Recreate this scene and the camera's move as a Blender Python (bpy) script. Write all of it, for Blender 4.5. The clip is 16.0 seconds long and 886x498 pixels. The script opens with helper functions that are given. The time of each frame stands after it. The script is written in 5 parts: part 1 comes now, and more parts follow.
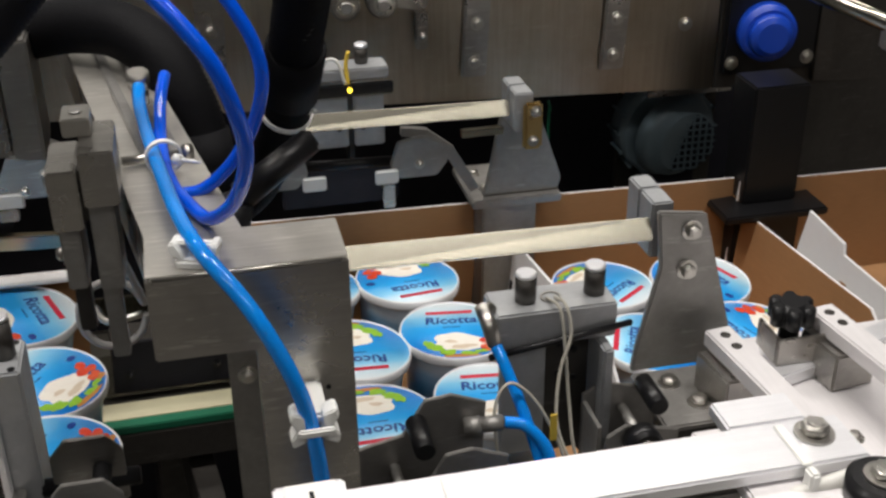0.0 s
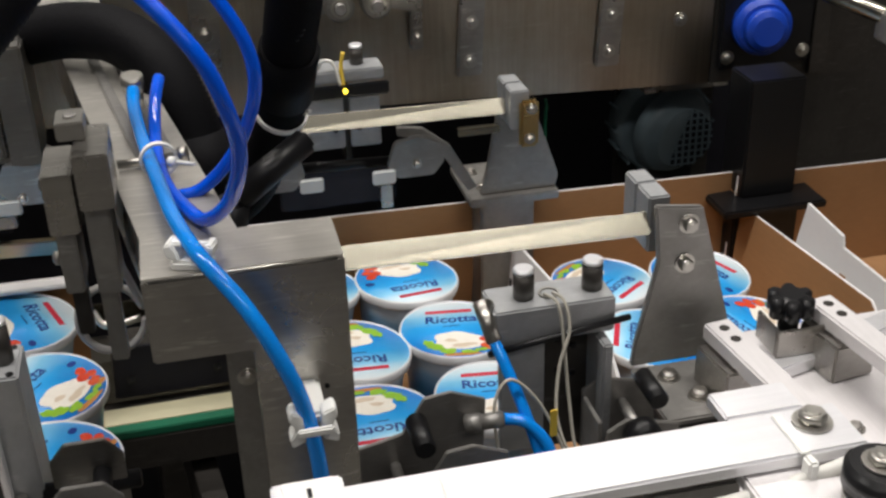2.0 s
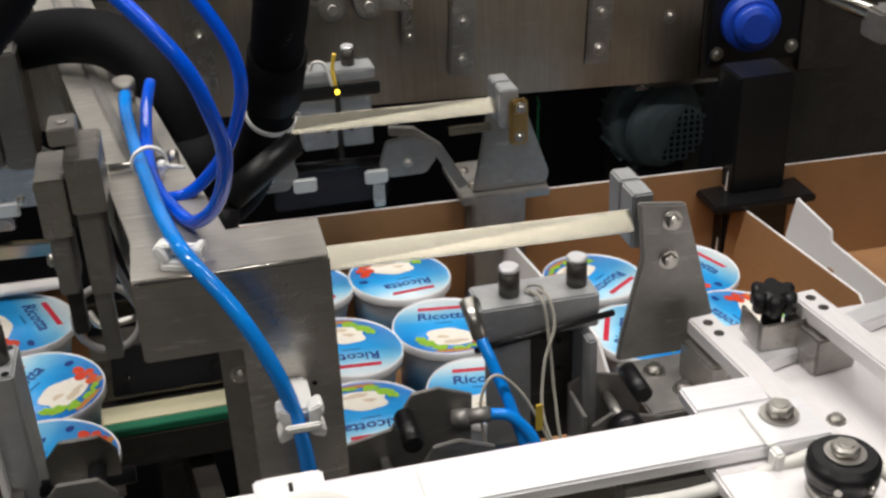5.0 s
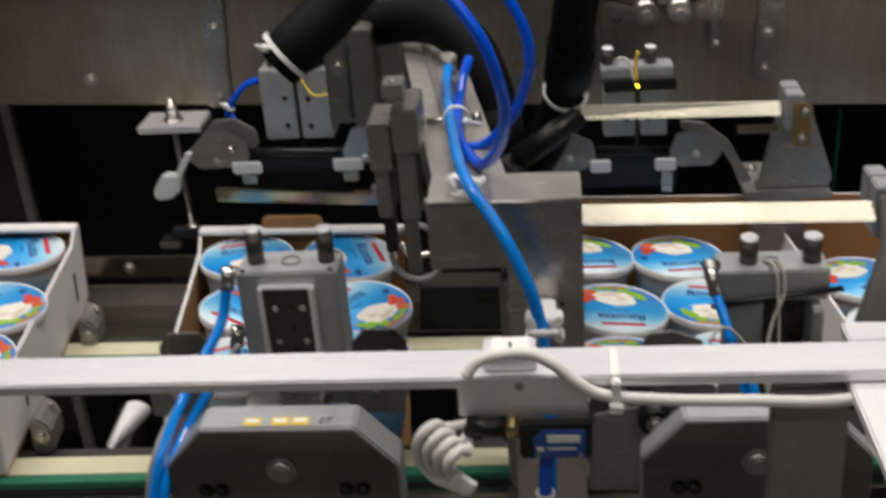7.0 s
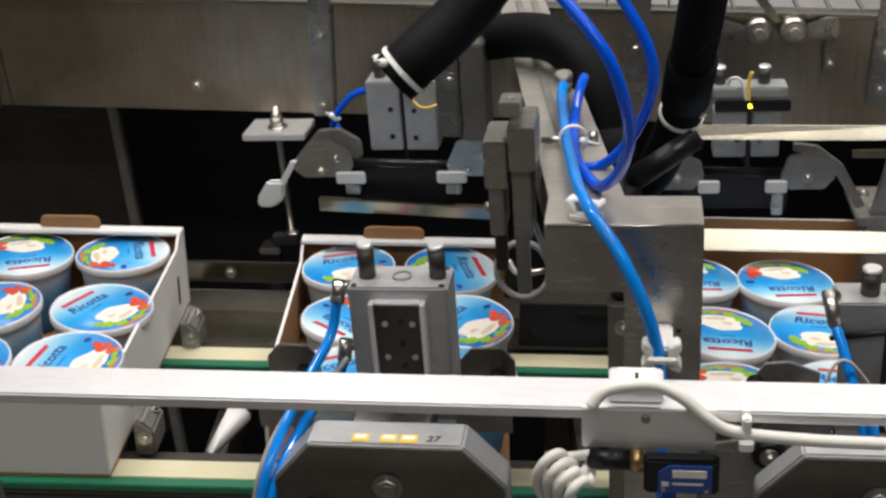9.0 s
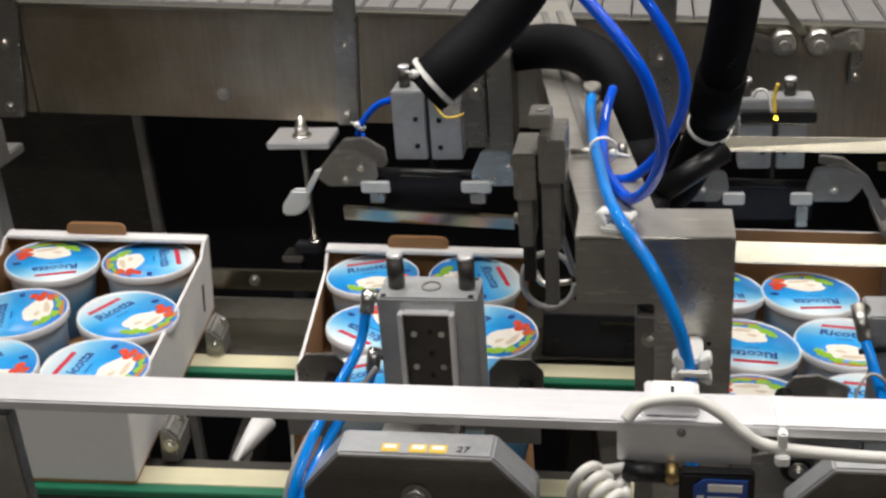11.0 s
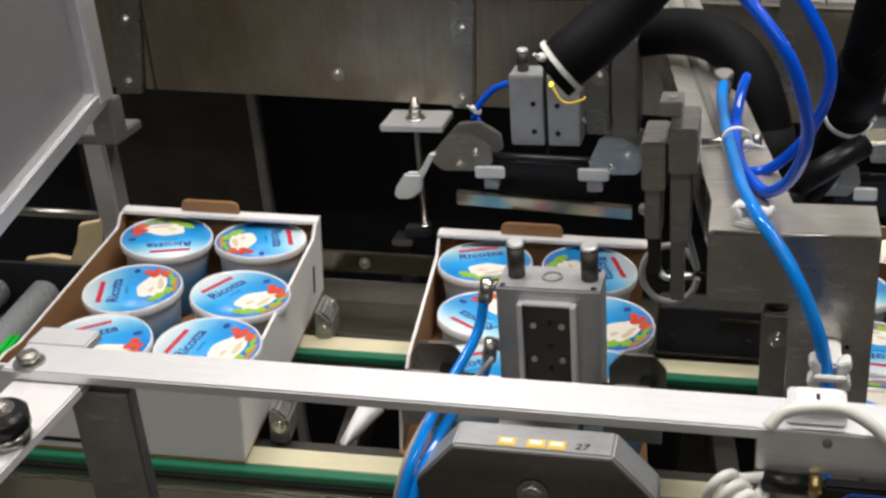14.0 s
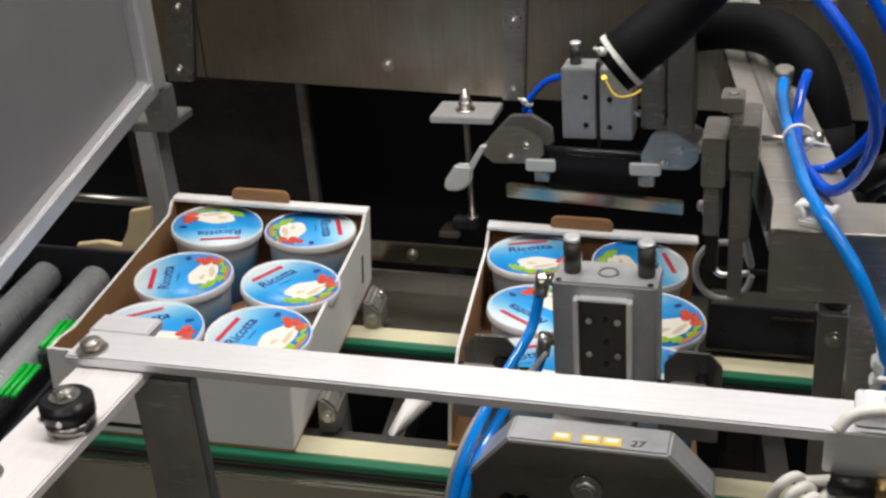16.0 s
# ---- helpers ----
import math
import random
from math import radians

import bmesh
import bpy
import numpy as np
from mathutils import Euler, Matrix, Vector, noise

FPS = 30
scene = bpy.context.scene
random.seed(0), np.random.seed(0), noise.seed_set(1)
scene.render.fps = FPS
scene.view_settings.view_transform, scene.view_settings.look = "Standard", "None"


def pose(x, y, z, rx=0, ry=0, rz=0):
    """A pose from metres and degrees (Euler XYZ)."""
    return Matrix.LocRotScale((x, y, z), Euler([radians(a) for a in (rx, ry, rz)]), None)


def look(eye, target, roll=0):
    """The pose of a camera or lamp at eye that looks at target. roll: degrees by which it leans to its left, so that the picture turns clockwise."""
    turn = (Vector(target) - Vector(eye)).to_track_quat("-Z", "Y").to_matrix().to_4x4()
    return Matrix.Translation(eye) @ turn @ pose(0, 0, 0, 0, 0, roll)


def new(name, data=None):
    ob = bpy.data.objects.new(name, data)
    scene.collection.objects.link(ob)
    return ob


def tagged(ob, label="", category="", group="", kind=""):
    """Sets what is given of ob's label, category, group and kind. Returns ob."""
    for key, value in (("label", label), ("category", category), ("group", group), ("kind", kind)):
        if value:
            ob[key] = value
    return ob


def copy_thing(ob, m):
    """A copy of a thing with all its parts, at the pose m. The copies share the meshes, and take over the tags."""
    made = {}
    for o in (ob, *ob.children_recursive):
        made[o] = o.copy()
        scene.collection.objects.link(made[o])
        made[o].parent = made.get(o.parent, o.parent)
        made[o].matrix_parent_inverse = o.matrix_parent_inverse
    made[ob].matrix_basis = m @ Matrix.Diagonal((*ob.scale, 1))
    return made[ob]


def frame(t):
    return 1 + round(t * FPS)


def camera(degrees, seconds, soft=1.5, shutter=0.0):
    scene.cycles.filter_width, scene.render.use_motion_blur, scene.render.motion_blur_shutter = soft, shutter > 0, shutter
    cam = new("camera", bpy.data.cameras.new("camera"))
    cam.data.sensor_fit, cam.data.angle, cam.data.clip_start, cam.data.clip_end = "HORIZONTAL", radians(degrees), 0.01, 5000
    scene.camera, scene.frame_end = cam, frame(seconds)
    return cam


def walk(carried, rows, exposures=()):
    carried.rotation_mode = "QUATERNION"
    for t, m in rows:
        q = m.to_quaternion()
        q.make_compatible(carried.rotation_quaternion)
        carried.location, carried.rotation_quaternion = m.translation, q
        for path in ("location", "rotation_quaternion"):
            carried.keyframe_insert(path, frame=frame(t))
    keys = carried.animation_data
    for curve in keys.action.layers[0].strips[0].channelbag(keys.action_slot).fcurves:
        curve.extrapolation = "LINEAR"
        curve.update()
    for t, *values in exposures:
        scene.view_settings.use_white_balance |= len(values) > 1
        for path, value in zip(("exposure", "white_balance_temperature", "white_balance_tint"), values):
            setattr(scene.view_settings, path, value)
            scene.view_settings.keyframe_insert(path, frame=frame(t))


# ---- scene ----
cam = camera(41.3, 16.0, soft=2.6, shutter=0.8)
PATH = [
    (0, (0.0365, 0.1248, 1.4125), (0.4230, 1.8456, 0.4690), -0.61),
    (0.5, (0.0355, 0.1268, 1.4125), (0.4109, 1.8516, 0.4720), -0.81),
    (1, (0.0365, 0.1268, 1.4095), (0.4220, 1.8476, 0.4670), -1.01),
    (1.5, (0.0396, 0.1228, 1.4095), (0.4220, 1.8466, 0.4700), -1.61),
    (2, (0.0396, 0.1228, 1.4095), (0.4230, 1.8456, 0.4700), -1.71),
    (2.5, (0.0385, 0.1238, 1.4095), (0.4249, 1.8466, 0.4710), -1.71),
    (3, (0.0395, 0.1248, 1.4085), (0.4220, 1.8425, 0.4590), -1.71),
    (3.5, (0.0386, 0.1257, 1.4065), (0.4390, 1.8335, 0.4441), -1.50),
    (3.7, (0.0416, 0.1247, 1.4055), (0.4341, 1.8295, 0.4361), -1.61),
    (5.8, (0.0556, 0.0549, 1.4368), (0.4030, 1.7867, 0.4992), -3.31),
    (6, (0.0677, 0.0159, 1.4400), (0.3281, 1.7575, 0.4922), -2.93),
    (6.5, (0.0988, -0.0390, 1.4373), (0.0662, 1.7189, 0.4838), -2.87),
    (7, (0.0919, -0.0650, 1.4454), (-0.1000, 1.7159, 0.5555), -4.40),
    (7.5, (0.0878, -0.0610, 1.4504), (-0.1390, 1.7269, 0.5833), -4.70),
    (8, (0.0768, -0.0560, 1.4513), (-0.2070, 1.7137, 0.5653), -4.31),
    (8.5, (0.0678, -0.0560, 1.4503), (-0.2430, 1.7096, 0.5632), -4.42),
    (9, (0.0638, -0.0560, 1.4523), (-0.2590, 1.7147, 0.5811), -4.32),
    (11.5, (0.0498, -0.0600, 1.4573), (-0.3050, 1.7116, 0.5991), -4.42),
    (12, (0.0488, -0.0520, 1.4543), (-0.3270, 1.7146, 0.5960), -4.83),
    (12.5, (0.0468, -0.0500, 1.4543), (-0.3460, 1.7135, 0.5960), -4.73),
    (13, (0.0428, -0.0471, 1.4522), (-0.3910, 1.7034, 0.5869), -5.14),
    (13.5, (0.0318, -0.0411, 1.4522), (-0.4580, 1.6993, 0.5968), -4.65),
    (14, (0.0278, -0.0401, 1.4502), (-0.4770, 1.6882, 0.5788), -4.75),
    (14.5, (0.0248, -0.0381, 1.4492), (-0.4819, 1.6841, 0.5678), -4.65),
    (15, (0.0218, -0.0371, 1.4491), (-0.5029, 1.6801, 0.5688), -4.65),
    (15.5, (0.0158, -0.0361, 1.4491), (-0.5439, 1.6680, 0.5657), -5.06),
    (16, (0.0118, -0.0421, 1.4531), (-0.5499, 1.6630, 0.5708), -4.66),
]
walk(cam, [(t, look(eye, target, roll)) for t, eye, target, roll in PATH],
     exposures=[(0, -0.16), (3.7, -0.12), (5.8, -0.2), (6.5, -0.4), (7.0, -0.35), (8.0, -0.18), (9.0, -0.03), (13.0, -0.03), (16.0, -0.10)])

# ---- world and hall lights ----
world = bpy.data.worlds.new("hall_air")
scene.world = world
world.use_nodes = True
world.node_tree.nodes["Background"].inputs[0].default_value = (0.80, 0.85, 1.0, 1)
world.node_tree.nodes["Background"].inputs[1].default_value = 0.02
LAMP_POWER = 40.0


# ---- materials ----
def nodes_of(name):
    m = bpy.data.materials.new(name)
    m.use_nodes = True
    nt = m.node_tree
    return m, nt, nt.nodes["Principled BSDF"]


def add(nt, kind, **values):
    n = nt.nodes.new(kind)
    for k, v in values.items():
        n.inputs[k].default_value = v
    return n


def surface(name, colour, rough=0.5, metal=0.0, grain=60.0, stretch=(1, 1, 1), vary=0.25, dirt=0.3, bump=0.15, coat=0.0,
            dirt_colour=None, dirt_scale=7.0, rough_vary=0.15, transmission=0.0, per_object=0.0, scratch=0.0, spec=0.5):
    """A procedural surface: fine stretched grain, broad stains, and relief, in object space."""
    m, nt, p = nodes_of(name)
    li = nt.links.new
    tc = nt.nodes.new("ShaderNodeTexCoord")
    mp = nt.nodes.new("ShaderNodeMapping")
    mp.inputs["Scale"].default_value = stretch
    li(tc.outputs["Object"], mp.inputs["Vector"])
    fine = add(nt, "ShaderNodeTexNoise", Scale=grain, Detail=5.0, Roughness=0.65)
    li(mp.outputs[0], fine.inputs["Vector"])
    broad = add(nt, "ShaderNodeTexNoise", Scale=dirt_scale, Detail=6.0, Roughness=0.6)
    li(tc.outputs["Object"], broad.inputs["Vector"])
    ramp = nt.nodes.new("ShaderNodeMapRange")
    ramp.inputs["From Min"].default_value, ramp.inputs["From Max"].default_value = 0.42, 0.72
    li(broad.outputs["Fac"], ramp.inputs["Value"])
    lo = tuple(c * (1 - vary) for c in colour)
    hi = tuple(min(1.0, c * (1 + vary)) for c in colour)
    mix = nt.nodes.new("ShaderNodeMix")
    mix.data_type = "RGBA"
    mix.inputs[6].default_value, mix.inputs[7].default_value = (*lo, 1), (*hi, 1)
    li(fine.outputs["Fac"], mix.inputs[0])
    mix2 = nt.nodes.new("ShaderNodeMix")
    mix2.data_type = "RGBA"
    dc = dirt_colour or tuple(c * 0.45 for c in colour)
    mix2.inputs[7].default_value = (*dc, 1)
    sc = nt.nodes.new("ShaderNodeMath")
    sc.operation = "MULTIPLY"
    sc.inputs[1].default_value = dirt
    li(ramp.outputs[0], sc.inputs[0])
    li(sc.outputs[0], mix2.inputs[0])
    li(mix.outputs[2], mix2.inputs[6])
    out = mix2.outputs[2]
    if per_object:
        oi = nt.nodes.new("ShaderNodeObjectInfo")
        hs = nt.nodes.new("ShaderNodeHueSaturation")
        mr = nt.nodes.new("ShaderNodeMapRange")
        mr.inputs["To Min"].default_value, mr.inputs["To Max"].default_value = 1 - per_object, 1 + per_object
        li(oi.outputs["Random"], mr.inputs["Value"])
        li(mr.outputs[0], hs.inputs["Value"])
        li(out, hs.inputs["Color"])
        out = hs.outputs[0]
    li(out, p.inputs["Base Color"])
    rr = nt.nodes.new("ShaderNodeMapRange")
    rr.inputs["To Min"].default_value, rr.inputs["To Max"].default_value = max(0.03, rough - rough_vary), min(1.0, rough + rough_vary)
    li(broad.outputs["Fac"], rr.inputs["Value"])
    li(rr.outputs[0], p.inputs["Roughness"])
    p.inputs["Metallic"].default_value = metal
    p.inputs["Specular IOR Level"].default_value = spec
    p.inputs["Coat Weight"].default_value = coat
    p.inputs["Transmission Weight"].default_value = transmission
    if scratch:
        # long fine scratches and handling marks in the polish
        mp2 = nt.nodes.new("ShaderNodeMapping")
        mp2.inputs["Scale"].default_value, mp2.inputs["Rotation"].default_value = (6.0, 90.0, 40.0), (0.3, 0.5, 0.7)
        li(tc.outputs["Object"], mp2.inputs["Vector"])
        sn = add(nt, "ShaderNodeTexNoise", Scale=4.0, Detail=3.0, Roughness=0.7)
        li(mp2.outputs[0], sn.inputs["Vector"])
        sr_ = nt.nodes.new("ShaderNodeMapRange")
        sr_.inputs["From Min"].default_value, sr_.inputs["From Max"].default_value = 0.60, 0.74
        sr_.inputs["To Max"].default_value = scratch
        li(sn.outputs["Fac"], sr_.inputs["Value"])
        mx = nt.nodes.new("ShaderNodeMix")
        mx.data_type = "RGBA"
        mx.inputs[7].default_value = (*tuple(min(1.0, c * 1.9 + 0.05) for c in colour), 1)
        li(sr_.outputs[0], mx.inputs[0])
        li(out, mx.inputs[6])
        li(mx.outputs[2], p.inputs["Base Color"])
    if bump:
        b = nt.nodes.new("ShaderNodeBump")
        b.inputs["Strength"].default_value, b.inputs["Distance"].default_value = bump, 0.001
        li(fine.outputs["Fac"], b.inputs["Height"])
        li(b.outputs[0], p.inputs["Normal"])
    return m


STEEL = surface("brushed_stainless", (0.40, 0.385, 0.36), 0.30, 1.0, 90, (0.15, 0.15, 3.0), 0.18, 0.5, 0.10, dirt_scale=16.0, rough_vary=0.2, scratch=0.5)
# lighter copy of the stainless: light on the beam's top put into the colour
STEEL_TOP = surface("scratched_stainless_lit", (0.50, 0.48, 0.44), 0.42, 0.75, 90, (0.15, 3.0, 0.15), 0.16, 0.45, 0.08, dirt_scale=13.0, rough_vary=0.2, scratch=0.4)
STEEL_X = surface("stainless_bar", (0.38, 0.36, 0.295), 0.22, 1.0, 60, (0.1, 3.0, 3.0), 0.08, 0.2, 0.015, dirt_scale=6.0, rough_vary=0.08, scratch=0.08)
BACKPLATE = surface("stainless_side_plate", (0.40, 0.35, 0.28), 0.36, 1.0, 70, (3.0, 3.0, 0.12), 0.28, 0.75, 0.12, dirt_colour=(0.17, 0.125, 0.075), dirt_scale=4.0, rough_vary=0.2, scratch=0.10)
DARKSTEEL = surface("dull_grey_steel", (0.31, 0.30, 0.285), 0.44, 0.65, 120, (1, 1, 1), 0.2, 0.5, 0.2, dirt_scale=18.0, scratch=0.4)
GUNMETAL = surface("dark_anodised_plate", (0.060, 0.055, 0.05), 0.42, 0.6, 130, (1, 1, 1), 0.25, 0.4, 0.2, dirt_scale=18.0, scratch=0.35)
COVER = surface("burnished_cover_plate", (0.15, 0.135, 0.12), 0.45, 0.5, 130, (1, 1, 1), 0.2, 0.45, 0.15, dirt_scale=14.0, scratch=0.3)
ALU = surface("milled_aluminium", (0.80, 0.80, 0.82), 0.40, 0.7, 110, (0.2, 3.0, 3.0), 0.10, 0.20, 0.10, dirt_scale=12.0, scratch=0.25)
ALU_Y = surface("milled_aluminium_rail", (0.80, 0.775, 0.78), 0.42, 0.35, 110, (3.0, 0.2, 3.0), 0.10, 0.25, 0.10)
ALU_CAST = surface("grey_anodised_block", (0.42, 0.43, 0.44), 0.45, 0.55, 150, (1, 1, 1), 0.12, 0.4, 0.12, dirt_scale=22.0, scratch=0.3)
CHROME = surface("bright_bolt_steel", (0.50, 0.485, 0.45), 0.30, 1.0, 80, (1, 1, 1), 0.12, 0.3, 0.05)
BLACK = surface("black_plastic", (0.007, 0.007, 0.008), 0.34, 0.0, 120, (1, 1, 1), 0.3, 0.3, 0.15, dirt_colour=(0.012, 0.012, 0.012), spec=0.35)
HOSE_BLACK = surface("black_hose_rubber", (0.004, 0.004, 0.005), 0.62, 0.0, 260, (1, 1, 1), 0.5, 0.4, 0.5, dirt_colour=(0.007, 0.007, 0.008), spec=0.10)
# black for painted parts, and for shade in the recess and gripper voids
SHADOWBLACK = surface("black_paint_and_shade", (0.017, 0.017, 0.023), 0.7, 0.0, 60, (1, 1, 1), 0.3, 0.4, 0.2, dirt_colour=(0.024, 0.022, 0.024), spec=0.25)
BLUE_TUBE = surface("blue_air_tube", (0.0005, 0.085, 0.68), 0.10, 0.0, 40, (1, 1, 1), 0.12, 0.1, 0.02, rough_vary=0.04, spec=0.35)
BLUE_TUBE_LIGHT = surface("light_blue_air_tube", (0.002, 0.22, 0.74), 0.10, 0.0, 40, (1, 1, 1), 0.12, 0.1, 0.02, coat=0.1, rough_vary=0.04, spec=0.45)
BLUE_CAP = surface("blue_plastic_cap", (0.008, 0.06, 0.50), 0.35, 0.0, 60, (1, 1, 1), 0.12, 0.2, 0.05)
WHITE_TIE = surface("white_nylon", (0.82, 0.82, 0.79), 0.38, 0.0, 80, (1, 1, 1), 0.05, 0.15, 0.08)
CABLE_WHITE = surface("white_cable_sheath", (0.72, 0.71, 0.67), 0.45, 0.0, 90, (1, 1, 1), 0.06, 0.3, 0.08)
CABLE_PALE = surface("dusty_clear_cable", (0.42, 0.40, 0.34), 0.4, 0.0, 90, (1, 1, 1), 0.1, 0.3, 0.05)
CABLE_GREY = surface("grey_cable_sheath", (0.33, 0.32, 0.31), 0.45, 0.0, 90, (1, 1, 1), 0.1, 0.3, 0.08)
CARD_WHITE = surface("white_cardboard", (0.74, 0.73, 0.73), 0.75, 0.0, 130, (1, 1, 1), 0.04, 0.14, 0.10, dirt_colour=(0.55, 0.52, 0.50))
KRAFT = surface("kraft_cardboard", (0.37, 0.195, 0.085), 0.8, 0.0, 160, (0.4, 0.4, 2.0), 0.14, 0.25, 0.12)
BELT_CREAM = surface("cream_belt", (0.60, 0.56, 0.38), 0.6, 0.0, 90, (0.3, 2, 1), 0.08, 0.3, 0.1)
BELT_GREEN = surface("green_belt_edge", (0.005, 0.13, 0.065), 0.5, 0.0, 90, (1, 1, 1), 0.15, 0.3, 0.1)
GREEN_BAND = surface("bright_green_round_belt", (0.01, 0.55, 0.06), 0.4, 0.0, 90, (1, 1, 1), 0.1, 0.1, 0.05)
CUP_WHITE = surface("white_tub_plastic", (0.80, 0.81, 0.83), 0.30, 0.0, 60, (1, 1, 1), 0.03, 0.1, 0.03)
YELLOW = surface("yellow_sticker", (0.75, 0.52, 0.06), 0.5, 0.0, 60, (1, 1, 1), 0.08, 0.2, 0.03)
RED_PRINT = surface("red_print", (0.55, 0.02, 0.05), 0.35, 0.0, 60, (1, 1, 1), 0.1, 0.0, 0.0)
NAVY_PRINT = surface("navy_print", (0.01, 0.035, 0.22), 0.35, 0.0, 60, (1, 1, 1), 0.1, 0.0, 0.0)
CHEESE_FOLD = surface("printed_beige_fold", (0.66, 0.55, 0.42), 0.35, 0.0, 170, (1, 1, 1), 0.10, 0.2, 0.0, dirt_scale=60)
CRUST = surface("printed_orange_brown", (0.52, 0.22, 0.06), 0.35, 0.0, 190, (1, 1, 1), 0.3, 0.3, 0.0, dirt_scale=70)
CHEESE = surface("printed_white_cheese", (0.84, 0.80, 0.72), 0.35, 0.0, 170, (1, 1, 1), 0.10, 0.3, 0.0, dirt_colour=(0.62, 0.55, 0.46), dirt_scale=45)
TOMATO = surface("printed_tomato", (0.60, 0.045, 0.02), 0.35, 0.0, 220, (1, 1, 1), 0.45, 0.3, 0.0, dirt_colour=(0.75, 0.30, 0.08), dirt_scale=80)
LEAF = surface("printed_leaf", (0.24, 0.48, 0.03), 0.35, 0.0, 220, (1, 1, 1), 0.45, 0.3, 0.0, dirt_colour=(0.45, 0.55, 0.10), dirt_scale=80)
MOTOR = surface("blue_grey_motor_paint", (0.14, 0.19, 0.22), 0.5, 0.0, 80, (1, 1, 1), 0.1, 0.3, 0.1)
PAINT_GREY = surface("grey_guard_panel", (0.22, 0.21, 0.22), 0.55, 0.0, 30, (1, 1, 1), 0.06, 0.2, 0.05)
WOOD = surface("pale_fibreboard", (0.62, 0.50, 0.30), 0.7, 0.0, 60, (1, 4, 1), 0.12, 0.3, 0.1)
ROLLER = surface("zinc_roller", (0.64, 0.67, 0.70), 0.26, 0.5, 60, (3, 0.2, 3), 0.15, 0.5, 0.06)
CONCRETE = surface("hall_floor", (0.22, 0.21, 0.19), 0.6, 0.0, 30, (1, 1, 1), 0.2, 0.4, 0.1)
PALE_WALL = surface("pale_hall_wall", (0.55, 0.55, 0.53), 0.7, 0.0, 30, (1, 1, 1), 0.05, 0.3, 0.05)
PLASTER = surface("hall_wall_paint", (0.16, 0.16, 0.16), 0.7, 0.0, 30, (1, 1, 1), 0.05, 0.2, 0.05)
MESHBELT = surface("grey_modular_belt", (0.20, 0.195, 0.19), 0.55, 0.0, 160, (1, 1, 1), 0.2, 0.4, 0.3)
PAPER = surface("white_paper_label", (0.80, 0.79, 0.76), 0.6, 0.0, 60, (1, 1, 1), 0.03, 0.15, 0.03)
SENSOR_BLUE = surface("blue_sensor_face", (0.02, 0.07, 0.30), 0.35, 0.0, 60, (1, 1, 1), 0.08, 0.15, 0.04)
BRASS = surface("brass_fitting", (0.55, 0.40, 0.18), 0.3, 1.0, 80, (1, 1, 1), 0.1, 0.3, 0.05)
PAD_WHITE = surface("white_pad_plastic", (0.62, 0.64, 0.64), 0.45, 0.0, 60, (1, 1, 1), 0.05, 0.25, 0.05)


def glow(name, colour, strength):
    m, nt, p = nodes_of(name)
    p.inputs["Base Color"].default_value = (*colour, 1)
    p.inputs["Emission Color"].default_value = (*colour, 1)
    p.inputs["Emission Strength"].default_value = strength
    return m


LED = glow("yellow_led", (1.0, 0.72, 0.05), 4.0)


def lid_film():
    """Printed foil of the lid: deep blue at one edge, fading through sky blue to white at the text side."""
    m, nt, p = nodes_of("blue_printed_lid")
    li = nt.links.new
    tc = nt.nodes.new("ShaderNodeTexCoord")
    sep = nt.nodes.new("ShaderNodeSeparateXYZ")
    li(tc.outputs["Object"], sep.inputs[0])
    mr = nt.nodes.new("ShaderNodeMapRange")
    mr.inputs["From Min"].default_value, mr.inputs["From Max"].default_value = -0.052, 0.052
    li(sep.outputs["Y"], mr.inputs["Value"])
    nz = add(nt, "ShaderNodeTexNoise", Scale=38.0, Detail=3.0)
    li(tc.outputs["Object"], nz.inputs["Vector"])
    ad = nt.nodes.new("ShaderNodeMath")
    ad.operation = "MULTIPLY_ADD"
    ad.inputs[1].default_value, ad.inputs[2].default_value = 0.10, -0.05
    li(nz.outputs["Fac"], ad.inputs[0])
    sm = nt.nodes.new("ShaderNodeMath")
    li(mr.outputs[0], sm.inputs[0])
    li(ad.outputs[0], sm.inputs[1])
    cr = nt.nodes.new("ShaderNodeValToRGB")
    e = cr.color_ramp.elements
    e[0].position, e[0].color = 0.0, (0.003, 0.17, 0.60, 1)
    e[1].position, e[1].color = 1.0, (0.86, 0.92, 0.95, 1)
    for pos, c in ((0.30, (0.006, 0.25, 0.72, 1)), (0.56, (0.025, 0.36, 0.80, 1)), (0.74, (0.22, 0.60, 0.88, 1)), (0.88, (0.66, 0.84, 0.93, 1))):
        k = e.new(pos)
        k.color = c
    li(sm.outputs[0], cr.inputs[0])
    li(cr.outputs[0], p.inputs["Base Color"])
    p.inputs["Roughness"].default_value = 0.33
    return m


